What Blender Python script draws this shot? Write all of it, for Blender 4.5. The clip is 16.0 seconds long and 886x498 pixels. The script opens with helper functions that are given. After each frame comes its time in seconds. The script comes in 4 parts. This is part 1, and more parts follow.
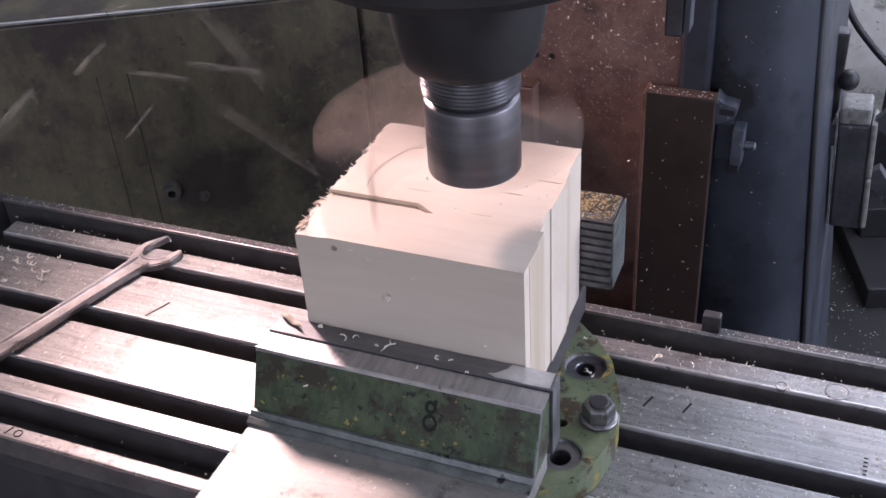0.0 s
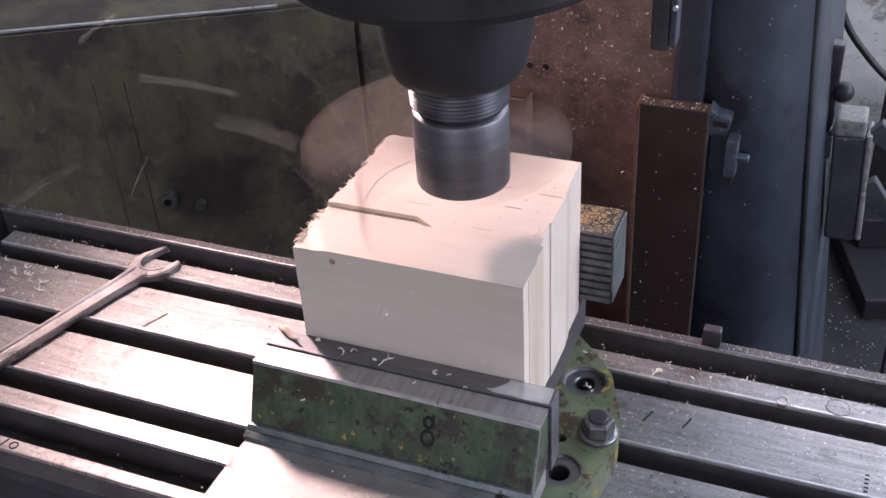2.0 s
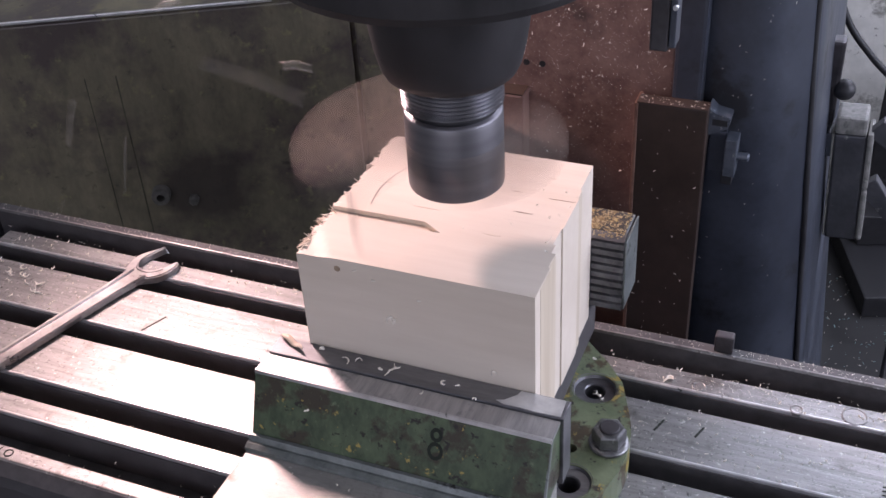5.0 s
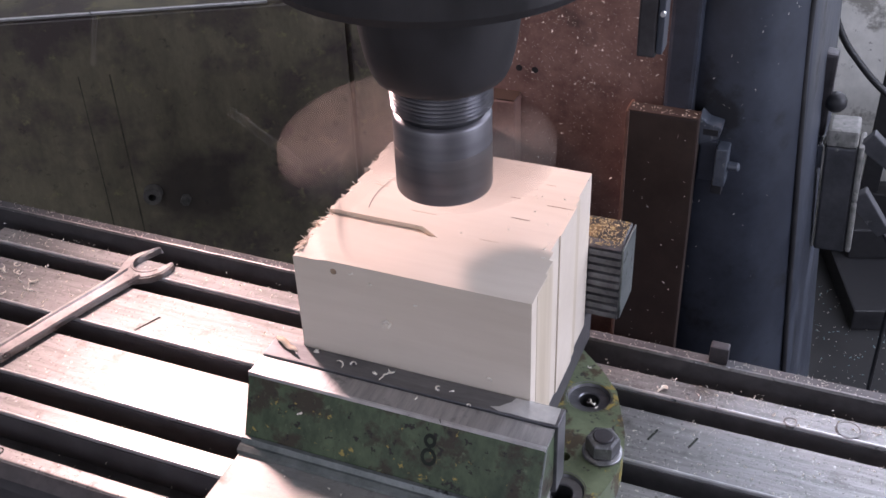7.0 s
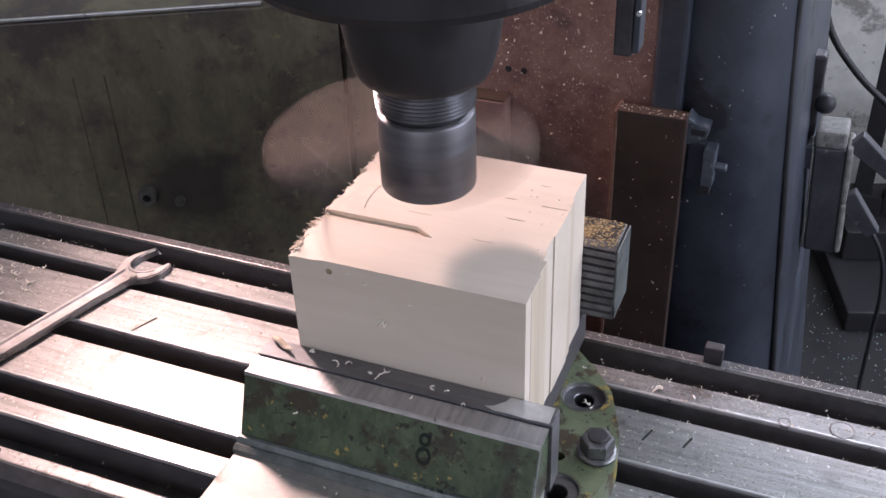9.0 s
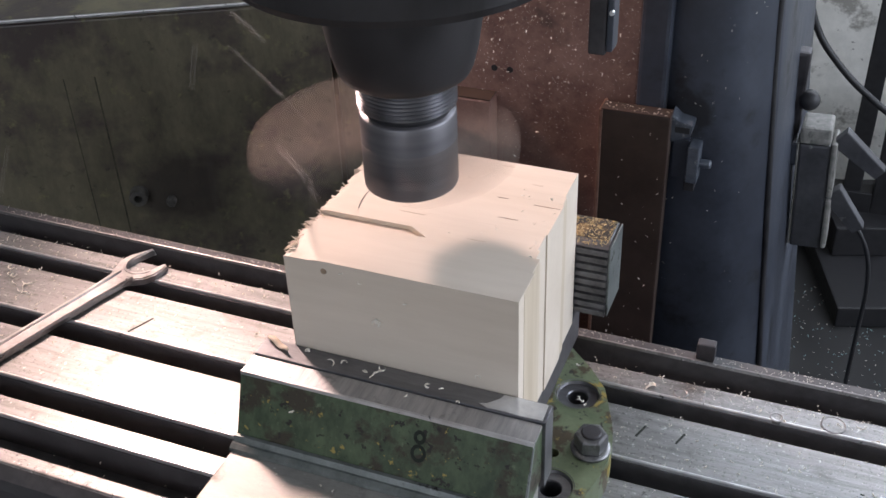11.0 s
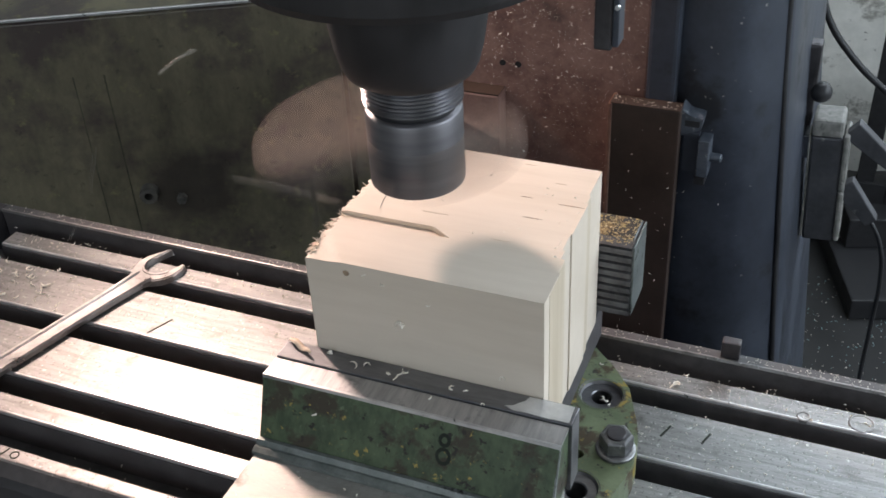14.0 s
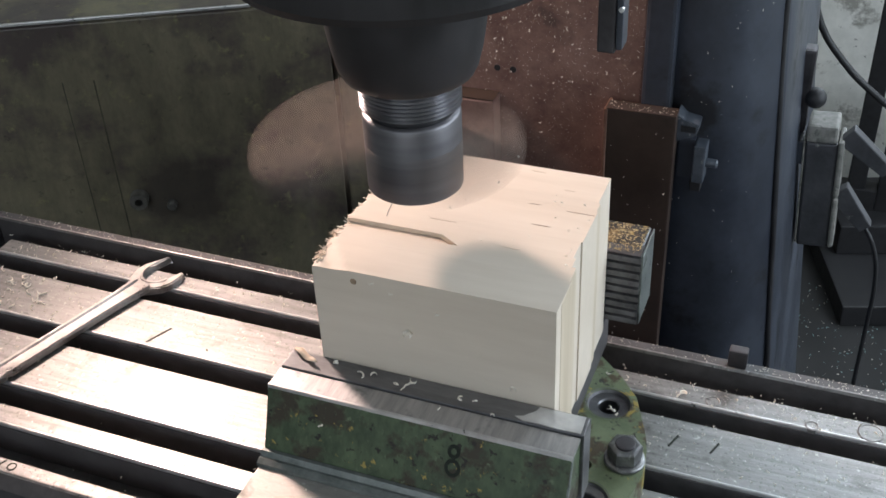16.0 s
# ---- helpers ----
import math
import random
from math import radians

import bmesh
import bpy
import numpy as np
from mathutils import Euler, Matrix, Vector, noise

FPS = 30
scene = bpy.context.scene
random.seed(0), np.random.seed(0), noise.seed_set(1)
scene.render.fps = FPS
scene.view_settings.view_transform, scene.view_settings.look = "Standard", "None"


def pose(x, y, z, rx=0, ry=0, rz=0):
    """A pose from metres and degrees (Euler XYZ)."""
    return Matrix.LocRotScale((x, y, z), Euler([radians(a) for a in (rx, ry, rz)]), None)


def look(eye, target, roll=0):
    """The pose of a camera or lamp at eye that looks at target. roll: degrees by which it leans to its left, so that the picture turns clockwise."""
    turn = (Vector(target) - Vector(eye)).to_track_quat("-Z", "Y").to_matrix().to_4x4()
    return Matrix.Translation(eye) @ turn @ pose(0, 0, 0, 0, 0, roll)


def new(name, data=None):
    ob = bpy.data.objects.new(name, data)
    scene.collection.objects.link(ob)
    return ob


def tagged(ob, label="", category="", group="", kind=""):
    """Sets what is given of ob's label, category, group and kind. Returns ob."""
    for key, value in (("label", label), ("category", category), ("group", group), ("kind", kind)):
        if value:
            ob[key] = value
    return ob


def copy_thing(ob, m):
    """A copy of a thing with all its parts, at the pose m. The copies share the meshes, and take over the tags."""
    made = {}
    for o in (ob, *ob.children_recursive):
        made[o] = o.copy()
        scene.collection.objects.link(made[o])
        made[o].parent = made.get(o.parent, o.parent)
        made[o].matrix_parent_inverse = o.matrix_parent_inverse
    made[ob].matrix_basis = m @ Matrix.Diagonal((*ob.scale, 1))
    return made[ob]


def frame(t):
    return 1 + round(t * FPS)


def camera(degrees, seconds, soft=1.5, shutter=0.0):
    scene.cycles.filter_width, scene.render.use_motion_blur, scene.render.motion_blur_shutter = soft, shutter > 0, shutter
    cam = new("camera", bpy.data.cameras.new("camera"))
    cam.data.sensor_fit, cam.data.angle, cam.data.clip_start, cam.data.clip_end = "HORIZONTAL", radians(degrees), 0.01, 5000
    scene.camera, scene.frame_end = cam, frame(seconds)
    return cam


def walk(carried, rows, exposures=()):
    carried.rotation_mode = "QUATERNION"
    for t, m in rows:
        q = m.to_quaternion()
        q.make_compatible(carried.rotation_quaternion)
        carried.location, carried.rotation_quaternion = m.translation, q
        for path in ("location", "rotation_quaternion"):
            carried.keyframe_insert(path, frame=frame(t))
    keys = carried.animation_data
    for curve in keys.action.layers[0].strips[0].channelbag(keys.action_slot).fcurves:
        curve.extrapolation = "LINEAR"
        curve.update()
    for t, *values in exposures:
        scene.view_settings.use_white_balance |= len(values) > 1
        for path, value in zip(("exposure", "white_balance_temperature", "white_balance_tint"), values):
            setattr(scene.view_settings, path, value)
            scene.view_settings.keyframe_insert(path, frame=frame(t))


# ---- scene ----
FEED = 0.0036                     # table feed along x, metres a second
PATH = [
    (0.0, pose(0.2504, -0.48823, 0.6054, 54.905, 3.348, 21.507)),
    (0.5, pose(0.25005, -0.48232, 0.60334, 54.897, 3.268, 21.413)),
    (1.0, pose(0.25116, -0.48068, 0.60366, 55.169, 3.203, 21.291)),
    (1.5, pose(0.25404, -0.48121, 0.60451, 55.241, 3.013, 21.32)),
    (2.0, pose(0.25649, -0.48226, 0.60573, 55.337, 3.141, 21.692)),
    (2.5, pose(0.25781, -0.47898, 0.60333, 55.196, 3.05, 21.405)),
    (3.0, pose(0.25966, -0.47562, 0.60248, 55.125, 3.32, 21.532)),
    (3.5, pose(0.25943, -0.46961, 0.60109, 55.087, 3.053, 21.574)),
    (3.7, pose(0.2589, -0.46743, 0.60045, 54.949, 3.128, 21.8)),
    (5.8, pose(0.24974, -0.46301, 0.60123, 55.043, 2.699, 21.52)),
    (6.0, pose(0.25107, -0.46357, 0.60193, 55.257, 2.583, 21.526)),
    (6.5, pose(0.25497, -0.46322, 0.6021, 55.461, 2.296, 21.838)),
    (7.0, pose(0.25657, -0.46261, 0.59862, 55.296, 1.868, 22.025)),
    (7.5, pose(0.25925, -0.45945, 0.59809, 55.198, 2.04, 21.87)),
    (8.0, pose(0.26333, -0.45845, 0.59789, 55.254, 1.887, 21.603)),
    (8.5, pose(0.26449, -0.46131, 0.59837, 55.367, 1.846, 21.788)),
    (9.0, pose(0.26757, -0.46537, 0.59939, 55.441, 1.8, 22.002)),
    (9.2, pose(0.26861, -0.46425, 0.5991, 55.206, 1.825, 22.087)),
    (11.3, pose(0.27864, -0.47163, 0.60335, 55.392, 1.985, 21.555)),
    (11.5, pose(0.27905, -0.47255, 0.60198, 55.344, 2.077, 21.639)),
    (12.0, pose(0.28306, -0.47287, 0.60261, 55.211, 2.563, 21.569)),
    (12.5, pose(0.2845, -0.46979, 0.60114, 55.123, 2.292, 21.585)),
    (13.0, pose(0.2801, -0.47018, 0.60186, 55.044, 2.49, 21.98)),
    (13.5, pose(0.27815, -0.4675, 0.60139, 55.13, 2.356, 22.027)),
    (14.0, pose(0.27914, -0.46393, 0.60214, 55.082, 2.699, 21.888)),
    (14.5, pose(0.28207, -0.4617, 0.60015, 55.083, 2.74, 21.39)),
    (15.0, pose(0.2802, -0.46442, 0.59858, 55.353, 2.555, 21.461)),
    (15.5, pose(0.27513, -0.464, 0.59795, 55.347, 2.398, 21.471)),
    (16.0, pose(0.27117, -0.46027, 0.5973, 55.416, 2.379, 21.384)),
]

cam = camera(44.02, 16.0, soft=1.5, shutter=1.6)
walk(cam, PATH, exposures=[(0.0, 0.18, 6250, 30), (3.5, 0.18, 6300, 31), (7.0, 0.16, 6350, 30), (9.0, 0.13, 6420, 27), (12.0, 0.10, 6550, 16), (16.0, 0.10, 6500, 12)])

# ---- light ----
world = bpy.data.worlds.new("workshop_daylight")
scene.world = world
world.use_nodes = True
_sky = world.node_tree.nodes.new("ShaderNodeTexSky")
_sky.sky_type, _sky.sun_disc, _sky.sun_elevation, _sky.sun_rotation = "NISHITA", False, radians(35), radians(150)
world.node_tree.links.new(_sky.outputs[0], world.node_tree.nodes["Background"].inputs[0])
world.node_tree.nodes["Background"].inputs[1].default_value = 0.1


def lamp(name, kind, m, energy, colour, **more):
    data = bpy.data.lights.new(name, kind)
    data.energy, data.color = energy, colour
    if "radius" in more:
        data.shadow_soft_size = more["radius"]
    if "size" in more:
        data.shape, data.size, data.size_y = "RECTANGLE", more["size"][0], more["size"][1]
    if "cone" in more:
        data.spot_size, data.spot_blend = radians(more["cone"]), more["blend"]
    ob = new(name, data)
    ob.matrix_world = m
    return ob


# the machine's work lamp, behind the table's left end, aimed at the vise
LAMP_AT = Vector((-0.58, 0.43, 0.61))
lamp("work_lamp", "SPOT", look(LAMP_AT, (0.04, 0.10, 0.14)), 44.0, (1.0, 0.75, 0.64), radius=0.055, cone=94, blend=1.0)
# daylight in the window openings; north and south ones are unseen, added as fill
lamp("window_daylight", "AREA", look((2.12, 0.45, 0.85), (0.2, 0.5, -0.1)), 38.0, (0.80, 0.92, 1.0), size=(1.7, 1.2))
lamp("window_daylight_south", "AREA", look((0.2, -2.52, 1.0), (0.1, 0.2, 0.0)), 11.0, (0.82, 0.93, 1.0), size=(1.6, 1.2))
lamp("window_daylight_north", "AREA", look((0.85, 2.08, 1.25), (0.15, 0.0, 0.0)), 32.0, (0.80, 0.92, 1.0), size=(1.5, 0.7))


# ---- materials ----
def rgb(c):
    return (c[0], c[1], c[2], 1.0)


def mat(name, low, high, scale=30, rough=(0.4, 0.6), metal=0.0, bump=0.1, bump_scale=200, stretch=(1, 1, 1), spots=(), coat=0.0, per_object=0.0):
    """A surface with grain at two scales. spots: (colour, scale, threshold, softness, roughness)."""
    m = bpy.data.materials.new(name)
    m.use_nodes = True
    nt = m.node_tree
    n, ln = nt.nodes, nt.links.new
    b = n["Principled BSDF"]
    tc = n.new("ShaderNodeTexCoord")
    mp = n.new("ShaderNodeMapping")
    mp.inputs["Scale"].default_value = stretch
    ln(tc.outputs["Object"], mp.inputs["Vector"])

    def noise_node(s, detail=6, rough_=0.6, src=mp):
        k = n.new("ShaderNodeTexNoise")
        k.inputs["Scale"].default_value, k.inputs["Detail"].default_value, k.inputs["Roughness"].default_value = s, detail, rough_
        ln(src.outputs[0], k.inputs["Vector"])
        return k

    big, fine = noise_node(scale), noise_node(bump_scale, 4)
    mixf = n.new("ShaderNodeMath")
    mixf.operation = "MULTIPLY_ADD"
    mixf.inputs[1].default_value, mixf.inputs[2].default_value = 0.35, -0.17
    ln(fine.outputs[0], mixf.inputs[0])
    add = n.new("ShaderNodeMath")
    add.operation = "ADD"
    ln(big.outputs[0], add.inputs[0]), ln(mixf.outputs[0], add.inputs[1])
    ramp = n.new("ShaderNodeValToRGB")
    ramp.color_ramp.elements[0].position, ramp.color_ramp.elements[1].position = 0.32, 0.68
    ramp.color_ramp.elements[0].color, ramp.color_ramp.elements[1].color = rgb(low), rgb(high)
    ln(add.outputs[0], ramp.inputs[0])
    colour = ramp.outputs[0]
    rr = n.new("ShaderNodeMapRange")
    rr.inputs["From Min"].default_value, rr.inputs["From Max"].default_value = 0.3, 0.7
    rr.inputs["To Min"].default_value, rr.inputs["To Max"].default_value = rough
    ln(add.outputs[0], rr.inputs["Value"])
    rough_out = rr.outputs[0]
    metal_out = None
    for i, (c, s, th, soft, ro) in enumerate(spots):
        shift = n.new("ShaderNodeMapping")
        shift.inputs["Location"].default_value = (3.1 * i + 1.7, 5.3 * i, 2.9 * i)
        ln(tc.outputs["Object"], shift.inputs["Vector"])
        k = noise_node(s, 5, 0.65, shift)
        edge = n.new("ShaderNodeMapRange")
        edge.inputs["From Min"].default_value, edge.inputs["From Max"].default_value = th, th + soft
        ln(k.outputs[0], edge.inputs["Value"])
        mx = n.new("ShaderNodeMix")
        mx.data_type = "RGBA"
        ln(edge.outputs[0], mx.inputs["Factor"]), ln(colour, mx.inputs["A"])
        mx.inputs["B"].default_value = rgb(c)
        colour = mx.outputs["Result"]
        mr = n.new("ShaderNodeMix")
        ln(edge.outputs[0], mr.inputs["Factor"]), ln(rough_out, mr.inputs["A"])
        mr.inputs["B"].default_value = ro
        rough_out = mr.outputs["Result"]
    if per_object:
        info = n.new("ShaderNodeObjectInfo")
        hs = n.new("ShaderNodeHueSaturation")
        vr = n.new("ShaderNodeMapRange")
        vr.inputs["To Min"].default_value, vr.inputs["To Max"].default_value = 1 - per_object, 1 + per_object
        ln(info.outputs["Random"], vr.inputs["Value"]), ln(vr.outputs[0], hs.inputs["Value"]), ln(colour, hs.inputs["Color"])
        colour = hs.outputs[0]
    ln(colour, b.inputs["Base Color"]), ln(rough_out, b.inputs["Roughness"])
    b.inputs["Metallic"].default_value = metal
    b.inputs["Coat Weight"].default_value = coat
    if bump:
        bp = n.new("ShaderNodeBump")
        bp.inputs["Strength"].default_value, bp.inputs["Distance"].default_value = bump, 0.0006
        ln(add.outputs[0], bp.inputs["Height"]), ln(bp.outputs[0], b.inputs["Normal"])
    return m


WOOD = mat("pale_pine", (0.66, 0.565, 0.465), (0.75, 0.655, 0.555), 22, (0.5, 0.62), bump=0.12, bump_scale=160, stretch=(0.12, 1, 1),
           spots=[((0.60, 0.49, 0.39), 12, 0.70, 0.08, 0.6)], per_object=0.02)
WOOD_END = mat("pine_end_grain", (0.58, 0.46, 0.35), (0.76, 0.64, 0.52), 60, (0.55, 0.7), bump=0.3, bump_scale=300, stretch=(1, 1, 0.1), per_object=0.08)
CHIPS = mat("pine_chip", (0.74, 0.67, 0.57), (0.88, 0.83, 0.75), 80, (0.5, 0.7), bump=0.1)
TABLE_STEEL = mat("worn_table_steel", (0.190, 0.188, 0.185), (0.335, 0.330, 0.324), 130, (0.38, 0.5), 0.7, 0.6, 700, stretch=(0.12, 1.6, 1),
                  spots=[((0.15, 0.14, 0.14), 45, 0.57, 0.16, 0.5), ((0.60, 0.59, 0.58), 230, 0.625, 0.05, 0.34), ((0.10, 0.098, 0.096), 170, 0.63, 0.06, 0.55), ((0.13, 0.13, 0.128), 330, 0.60, 0.04, 0.5)])
SLIDE = mat("stained_slide_steel", (0.29, 0.28, 0.265), (0.42, 0.405, 0.385), 90, (0.42, 0.58), 0.6, 0.4, 900, stretch=(0.3, 1, 1),
            spots=[((0.12, 0.115, 0.105), 26, 0.56, 0.14, 0.55), ((0.48, 0.46, 0.44), 140, 0.62, 0.08, 0.4)])
NUT_STEEL = mat("dark_worn_nut_steel", (0.12, 0.12, 0.125), (0.25, 0.25, 0.255), 120, (0.28, 0.42), 0.75, 0.2, 400, spots=[((0.30, 0.30, 0.30), 160, 0.60, 0.06, 0.4)])
NEAR_BLACK = mat("near_black_steel", (0.048, 0.045, 0.047), (0.086, 0.081, 0.084), 60, (0.4, 0.6), 0.0, 0.2, 200)
DARK_STEEL = mat("oily_dark_steel", (0.035, 0.033, 0.036), (0.075, 0.07, 0.075), 30, (0.35, 0.55), 0.5, 0.2, 200)
BRIGHT = mat("ground_steel", (0.33, 0.33, 0.335), (0.49, 0.48, 0.48), 260, (0.34, 0.48), 0.8, 0.25, 1500, stretch=(1, 0.10, 1),
             spots=[((0.20, 0.20, 0.20), 60, 0.58, 0.16, 0.5)])
CHROME = mat("chrome_vanadium", (0.36, 0.34, 0.335), (0.54, 0.515, 0.505), 50, (0.26, 0.38), 0.92, 0.1, 300, spots=[((0.22, 0.19, 0.18), 60, 0.64, 0.1, 0.5)])
# cutter steel; the lamp's warm light is mixed into its brown colour
BAR_STEEL = mat("lamplight_tinted_cutter_steel", (0.21, 0.165, 0.14), (0.31, 0.25, 0.215), 50, (0.5, 0.65), 0.3, 0.1, 300)
CHUCK = mat("blued_chuck_steel", (0.125, 0.122, 0.132), (0.205, 0.198, 0.212), 60, (0.36, 0.48), 0.8, 0.08, 500, stretch=(0.2, 0.2, 2))
RINGS = mat("threaded_ring_steel", (0.28, 0.28, 0.30), (0.42, 0.42, 0.45), 60, (0.22, 0.34), 0.95, 0.08, 500)
NOSE = mat("dark_spindle_nose", (0.012, 0.011, 0.012), (0.022, 0.020, 0.022), 40, (0.5, 0.65), 0.0, 0.15, 260)
GREEN = mat("chipped_green_enamel", (0.030, 0.050, 0.026), (0.095, 0.135, 0.070), 55, (0.33, 0.55), 0.0, 0.4, 300, stretch=(1, 1, 0.4),
            spots=[((0.040, 0.031, 0.018), 38, 0.505, 0.08, 0.5), ((0.018, 0.016, 0.012), 120, 0.60, 0.03, 0.6), ((0.36, 0.27, 0.07), 120, 0.635, 0.03, 0.6), ((0.13, 0.17, 0.095), 150, 0.62, 0.10, 0.5)])
GREEN_FLANGE = mat("chipped_light_green_enamel", (0.100, 0.128, 0.072), (0.170, 0.205, 0.118), 40, (0.32, 0.48), 0.0, 0.3, 220,
                   spots=[((0.075, 0.055, 0.03), 40, 0.54, 0.06, 0.5), ((0.34, 0.25, 0.06), 48, 0.58, 0.05, 0.6), ((0.03, 0.026, 0.022), 110, 0.60, 0.04, 0.5)])
PLATE = mat("dark_ground_plate", (0.13, 0.13, 0.14), (0.24, 0.24, 0.25), 50, (0.3, 0.42), 0.8, 0.2, 500, stretch=(0.2, 1, 1))
RIB_STEEL = mat("dark_grooved_steel", (0.08, 0.08, 0.085), (0.20, 0.20, 0.21), 60, (0.35, 0.5), 0.6, 0.2, 300)
WOOD_TAN = mat("streaked_pine", (0.56, 0.46, 0.34), (0.71, 0.61, 0.49), 55, (0.5, 0.62), bump=0.15, bump_scale=200, stretch=(1, 1, 0.06), per_object=0.05)
SLATE = mat("slate_grey_cover", (0.045, 0.046, 0.052), (0.085, 0.086, 0.095), 30, (0.4, 0.55), 0.1, 0.2, spots=[((0.20, 0.20, 0.19), 70, 0.67, 0.05, 0.5)])
PALE_EDGE = mat("pale_box_paint", (0.13, 0.13, 0.12), (0.30, 0.29, 0.27), 80, (0.5, 0.7), 0.0, 0.3, 200, spots=[((0.12, 0.12, 0.11), 70, 0.6, 0.06, 0.6)])
PANEL = mat("grimy_olive_panel", (0.118, 0.106, 0.076), (0.235, 0.212, 0.142), 14, (0.34, 0.55), 0.0, 0.35, 130, stretch=(1, 1, 0.45),
            spots=[((0.088, 0.070, 0.066), 6, 0.48, 0.14, 0.42), ((0.250, 0.240, 0.130), 45, 0.60, 0.12, 0.6), ((0.042, 0.038, 0.030), 40, 0.60, 0.14, 0.6)])


def oil_stain(m, centre, reach, colour):
    """An oily stain with a ragged edge, soaked into the paint round one place."""
    nt = m.node_tree
    n, ln = nt.nodes, nt.links.new
    b = n["Principled BSDF"]
    old = b.inputs["Base Color"].links[0].from_socket
    tc, mp, nz = n.new("ShaderNodeTexCoord"), n.new("ShaderNodeMapping"), n.new("ShaderNodeTexNoise")
    mp.inputs["Location"].default_value = [-c / r for c, r in zip(centre, reach)]
    mp.inputs["Scale"].default_value = [1 / r for r in reach]
    nz.inputs["Scale"].default_value, nz.inputs["Detail"].default_value = 2.2, 5
    away, add, edge, mx = n.new("ShaderNodeVectorMath"), n.new("ShaderNodeMath"), n.new("ShaderNodeMapRange"), n.new("ShaderNodeMix")
    away.operation, add.operation, mx.data_type = "LENGTH", "ADD", "RGBA"
    edge.inputs["From Min"].default_value, edge.inputs["From Max"].default_value = 1.15, 1.75
    edge.inputs["To Min"].default_value, edge.inputs["To Max"].default_value = 0.8, 0.0
    ln(tc.outputs["Object"], mp.inputs["Vector"]), ln(mp.outputs[0], away.inputs[0]), ln(mp.outputs[0], nz.inputs["Vector"])
    ln(away.outputs["Value"], add.inputs[0]), ln(nz.outputs[0], add.inputs[1]), ln(add.outputs[0], edge.inputs["Value"])
    ln(edge.outputs[0], mx.inputs["Factor"]), ln(old, mx.inputs["A"]), ln(mx.outputs["Result"], b.inputs["Base Color"])
    mx.inputs["B"].default_value = rgb(colour)


oil_stain(PANEL, (0.075, 0.0, 0.585), (0.085, 0.4, 0.075), (0.052, 0.042, 0.040))
BROWN = mat("oily_red_brown_casting", (0.14, 0.074, 0.063), (0.27, 0.163, 0.136), 26, (0.35, 0.55), 0.0, 1.0, 420,
            spots=[((0.050, 0.034, 0.030), 9, 0.57, 0.12, 0.4), ((0.36, 0.25, 0.19), 260, 0.63, 0.05, 0.7)])
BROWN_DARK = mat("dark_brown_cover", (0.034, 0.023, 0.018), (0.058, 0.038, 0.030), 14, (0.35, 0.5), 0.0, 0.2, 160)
RUST = mat("rusty_edge", (0.11, 0.055, 0.04), (0.20, 0.11, 0.08), 60, (0.6, 0.8), 0.0, 0.4, 200)
BLUE = mat("dark_blue_grey_column_paint", (0.022, 0.026, 0.037), (0.045, 0.053, 0.072), 9, (0.36, 0.55), 0.0, 0.15, 120,
           spots=[((0.013, 0.014, 0.018), 12, 0.56, 0.1, 0.5), ((0.12, 0.14, 0.17), 60, 0.72, 0.03, 0.5)])
CATCH = mat("worn_blue_grey_catch", (0.055, 0.066, 0.085), (0.11, 0.125, 0.15), 60, (0.35, 0.5), 0.2, 0.2, spots=[((0.26, 0.27, 0.28), 120, 0.62, 0.06, 0.45)])
BLACK = mat("black_rubber", (0.012, 0.012, 0.014), (0.025, 0.025, 0.028), 60, (0.45, 0.6), 0.0, 0.1)
GREY_BOX = mat("worn_grey_switch_housing", (0.10, 0.10, 0.105), (0.20, 0.20, 0.20), 30, (0.4, 0.6), 0.3, 0.2, spots=[((0.42, 0.41, 0.38), 50, 0.62, 0.08, 0.5)])
PLASTER = mat("stained_grey_plaster", (0.70, 0.70, 0.66), (0.88, 0.87, 0.83), 14, (0.8, 0.95), 0.0, 0.5, 60,
              spots=[((0.36, 0.35, 0.32), 7.5, 0.57, 0.06, 0.9), ((0.34, 0.33, 0.31), 40, 0.62, 0.05, 0.9)])
FLOOR = mat("dark_oiled_concrete", (0.011, 0.011, 0.012), (0.026, 0.026, 0.027), 12, (0.5, 0.75), 0.0, 0.4, 120)
CEILING = mat("workshop_ceiling_paint", (0.45, 0.45, 0.44), (0.6, 0.6, 0.58), 3, (0.8, 0.9), 0.0, 0.2)
SWARF = mat("blued_metal_swarf", (0.22, 0.42, 0.42), (0.50, 0.68, 0.66), 60, (0.3, 0.5), 0.3, 0.0)
STUB = mat("grimy_grey_fitting", (0.09, 0.09, 0.085), (0.20, 0.195, 0.18), 60, (0.4, 0.55), 0.4, 0.2)
RED = mat("faded_red_paint", (0.20, 0.025, 0.03), (0.34, 0.05, 0.05), 60, (0.5, 0.7), 0.0, 0.1)
PENCIL = mat("pencil_mark", (0.10, 0.09, 0.085), (0.16, 0.15, 0.14), 90, (0.6, 0.7), 0.0, 0.0)
INK = mat("dark_paint_mark", (0.008, 0.011, 0.008), (0.022, 0.030, 0.021), 130, (0.8, 0.9), 0.0, 0.1)
GRIME = mat("grimy_seam", (0.030, 0.029, 0.020), (0.13, 0.125, 0.08), 30, (0.5, 0.7), 0.0, 0.3)
# bare steel, brightened so that its colour also carries edge highlights and a reflection
EDGE = mat("worn_highlight_steel", (0.50, 0.50, 0.51), (0.72, 0.72, 0.72), 60, (0.26, 0.42), 0.7, 0.1)
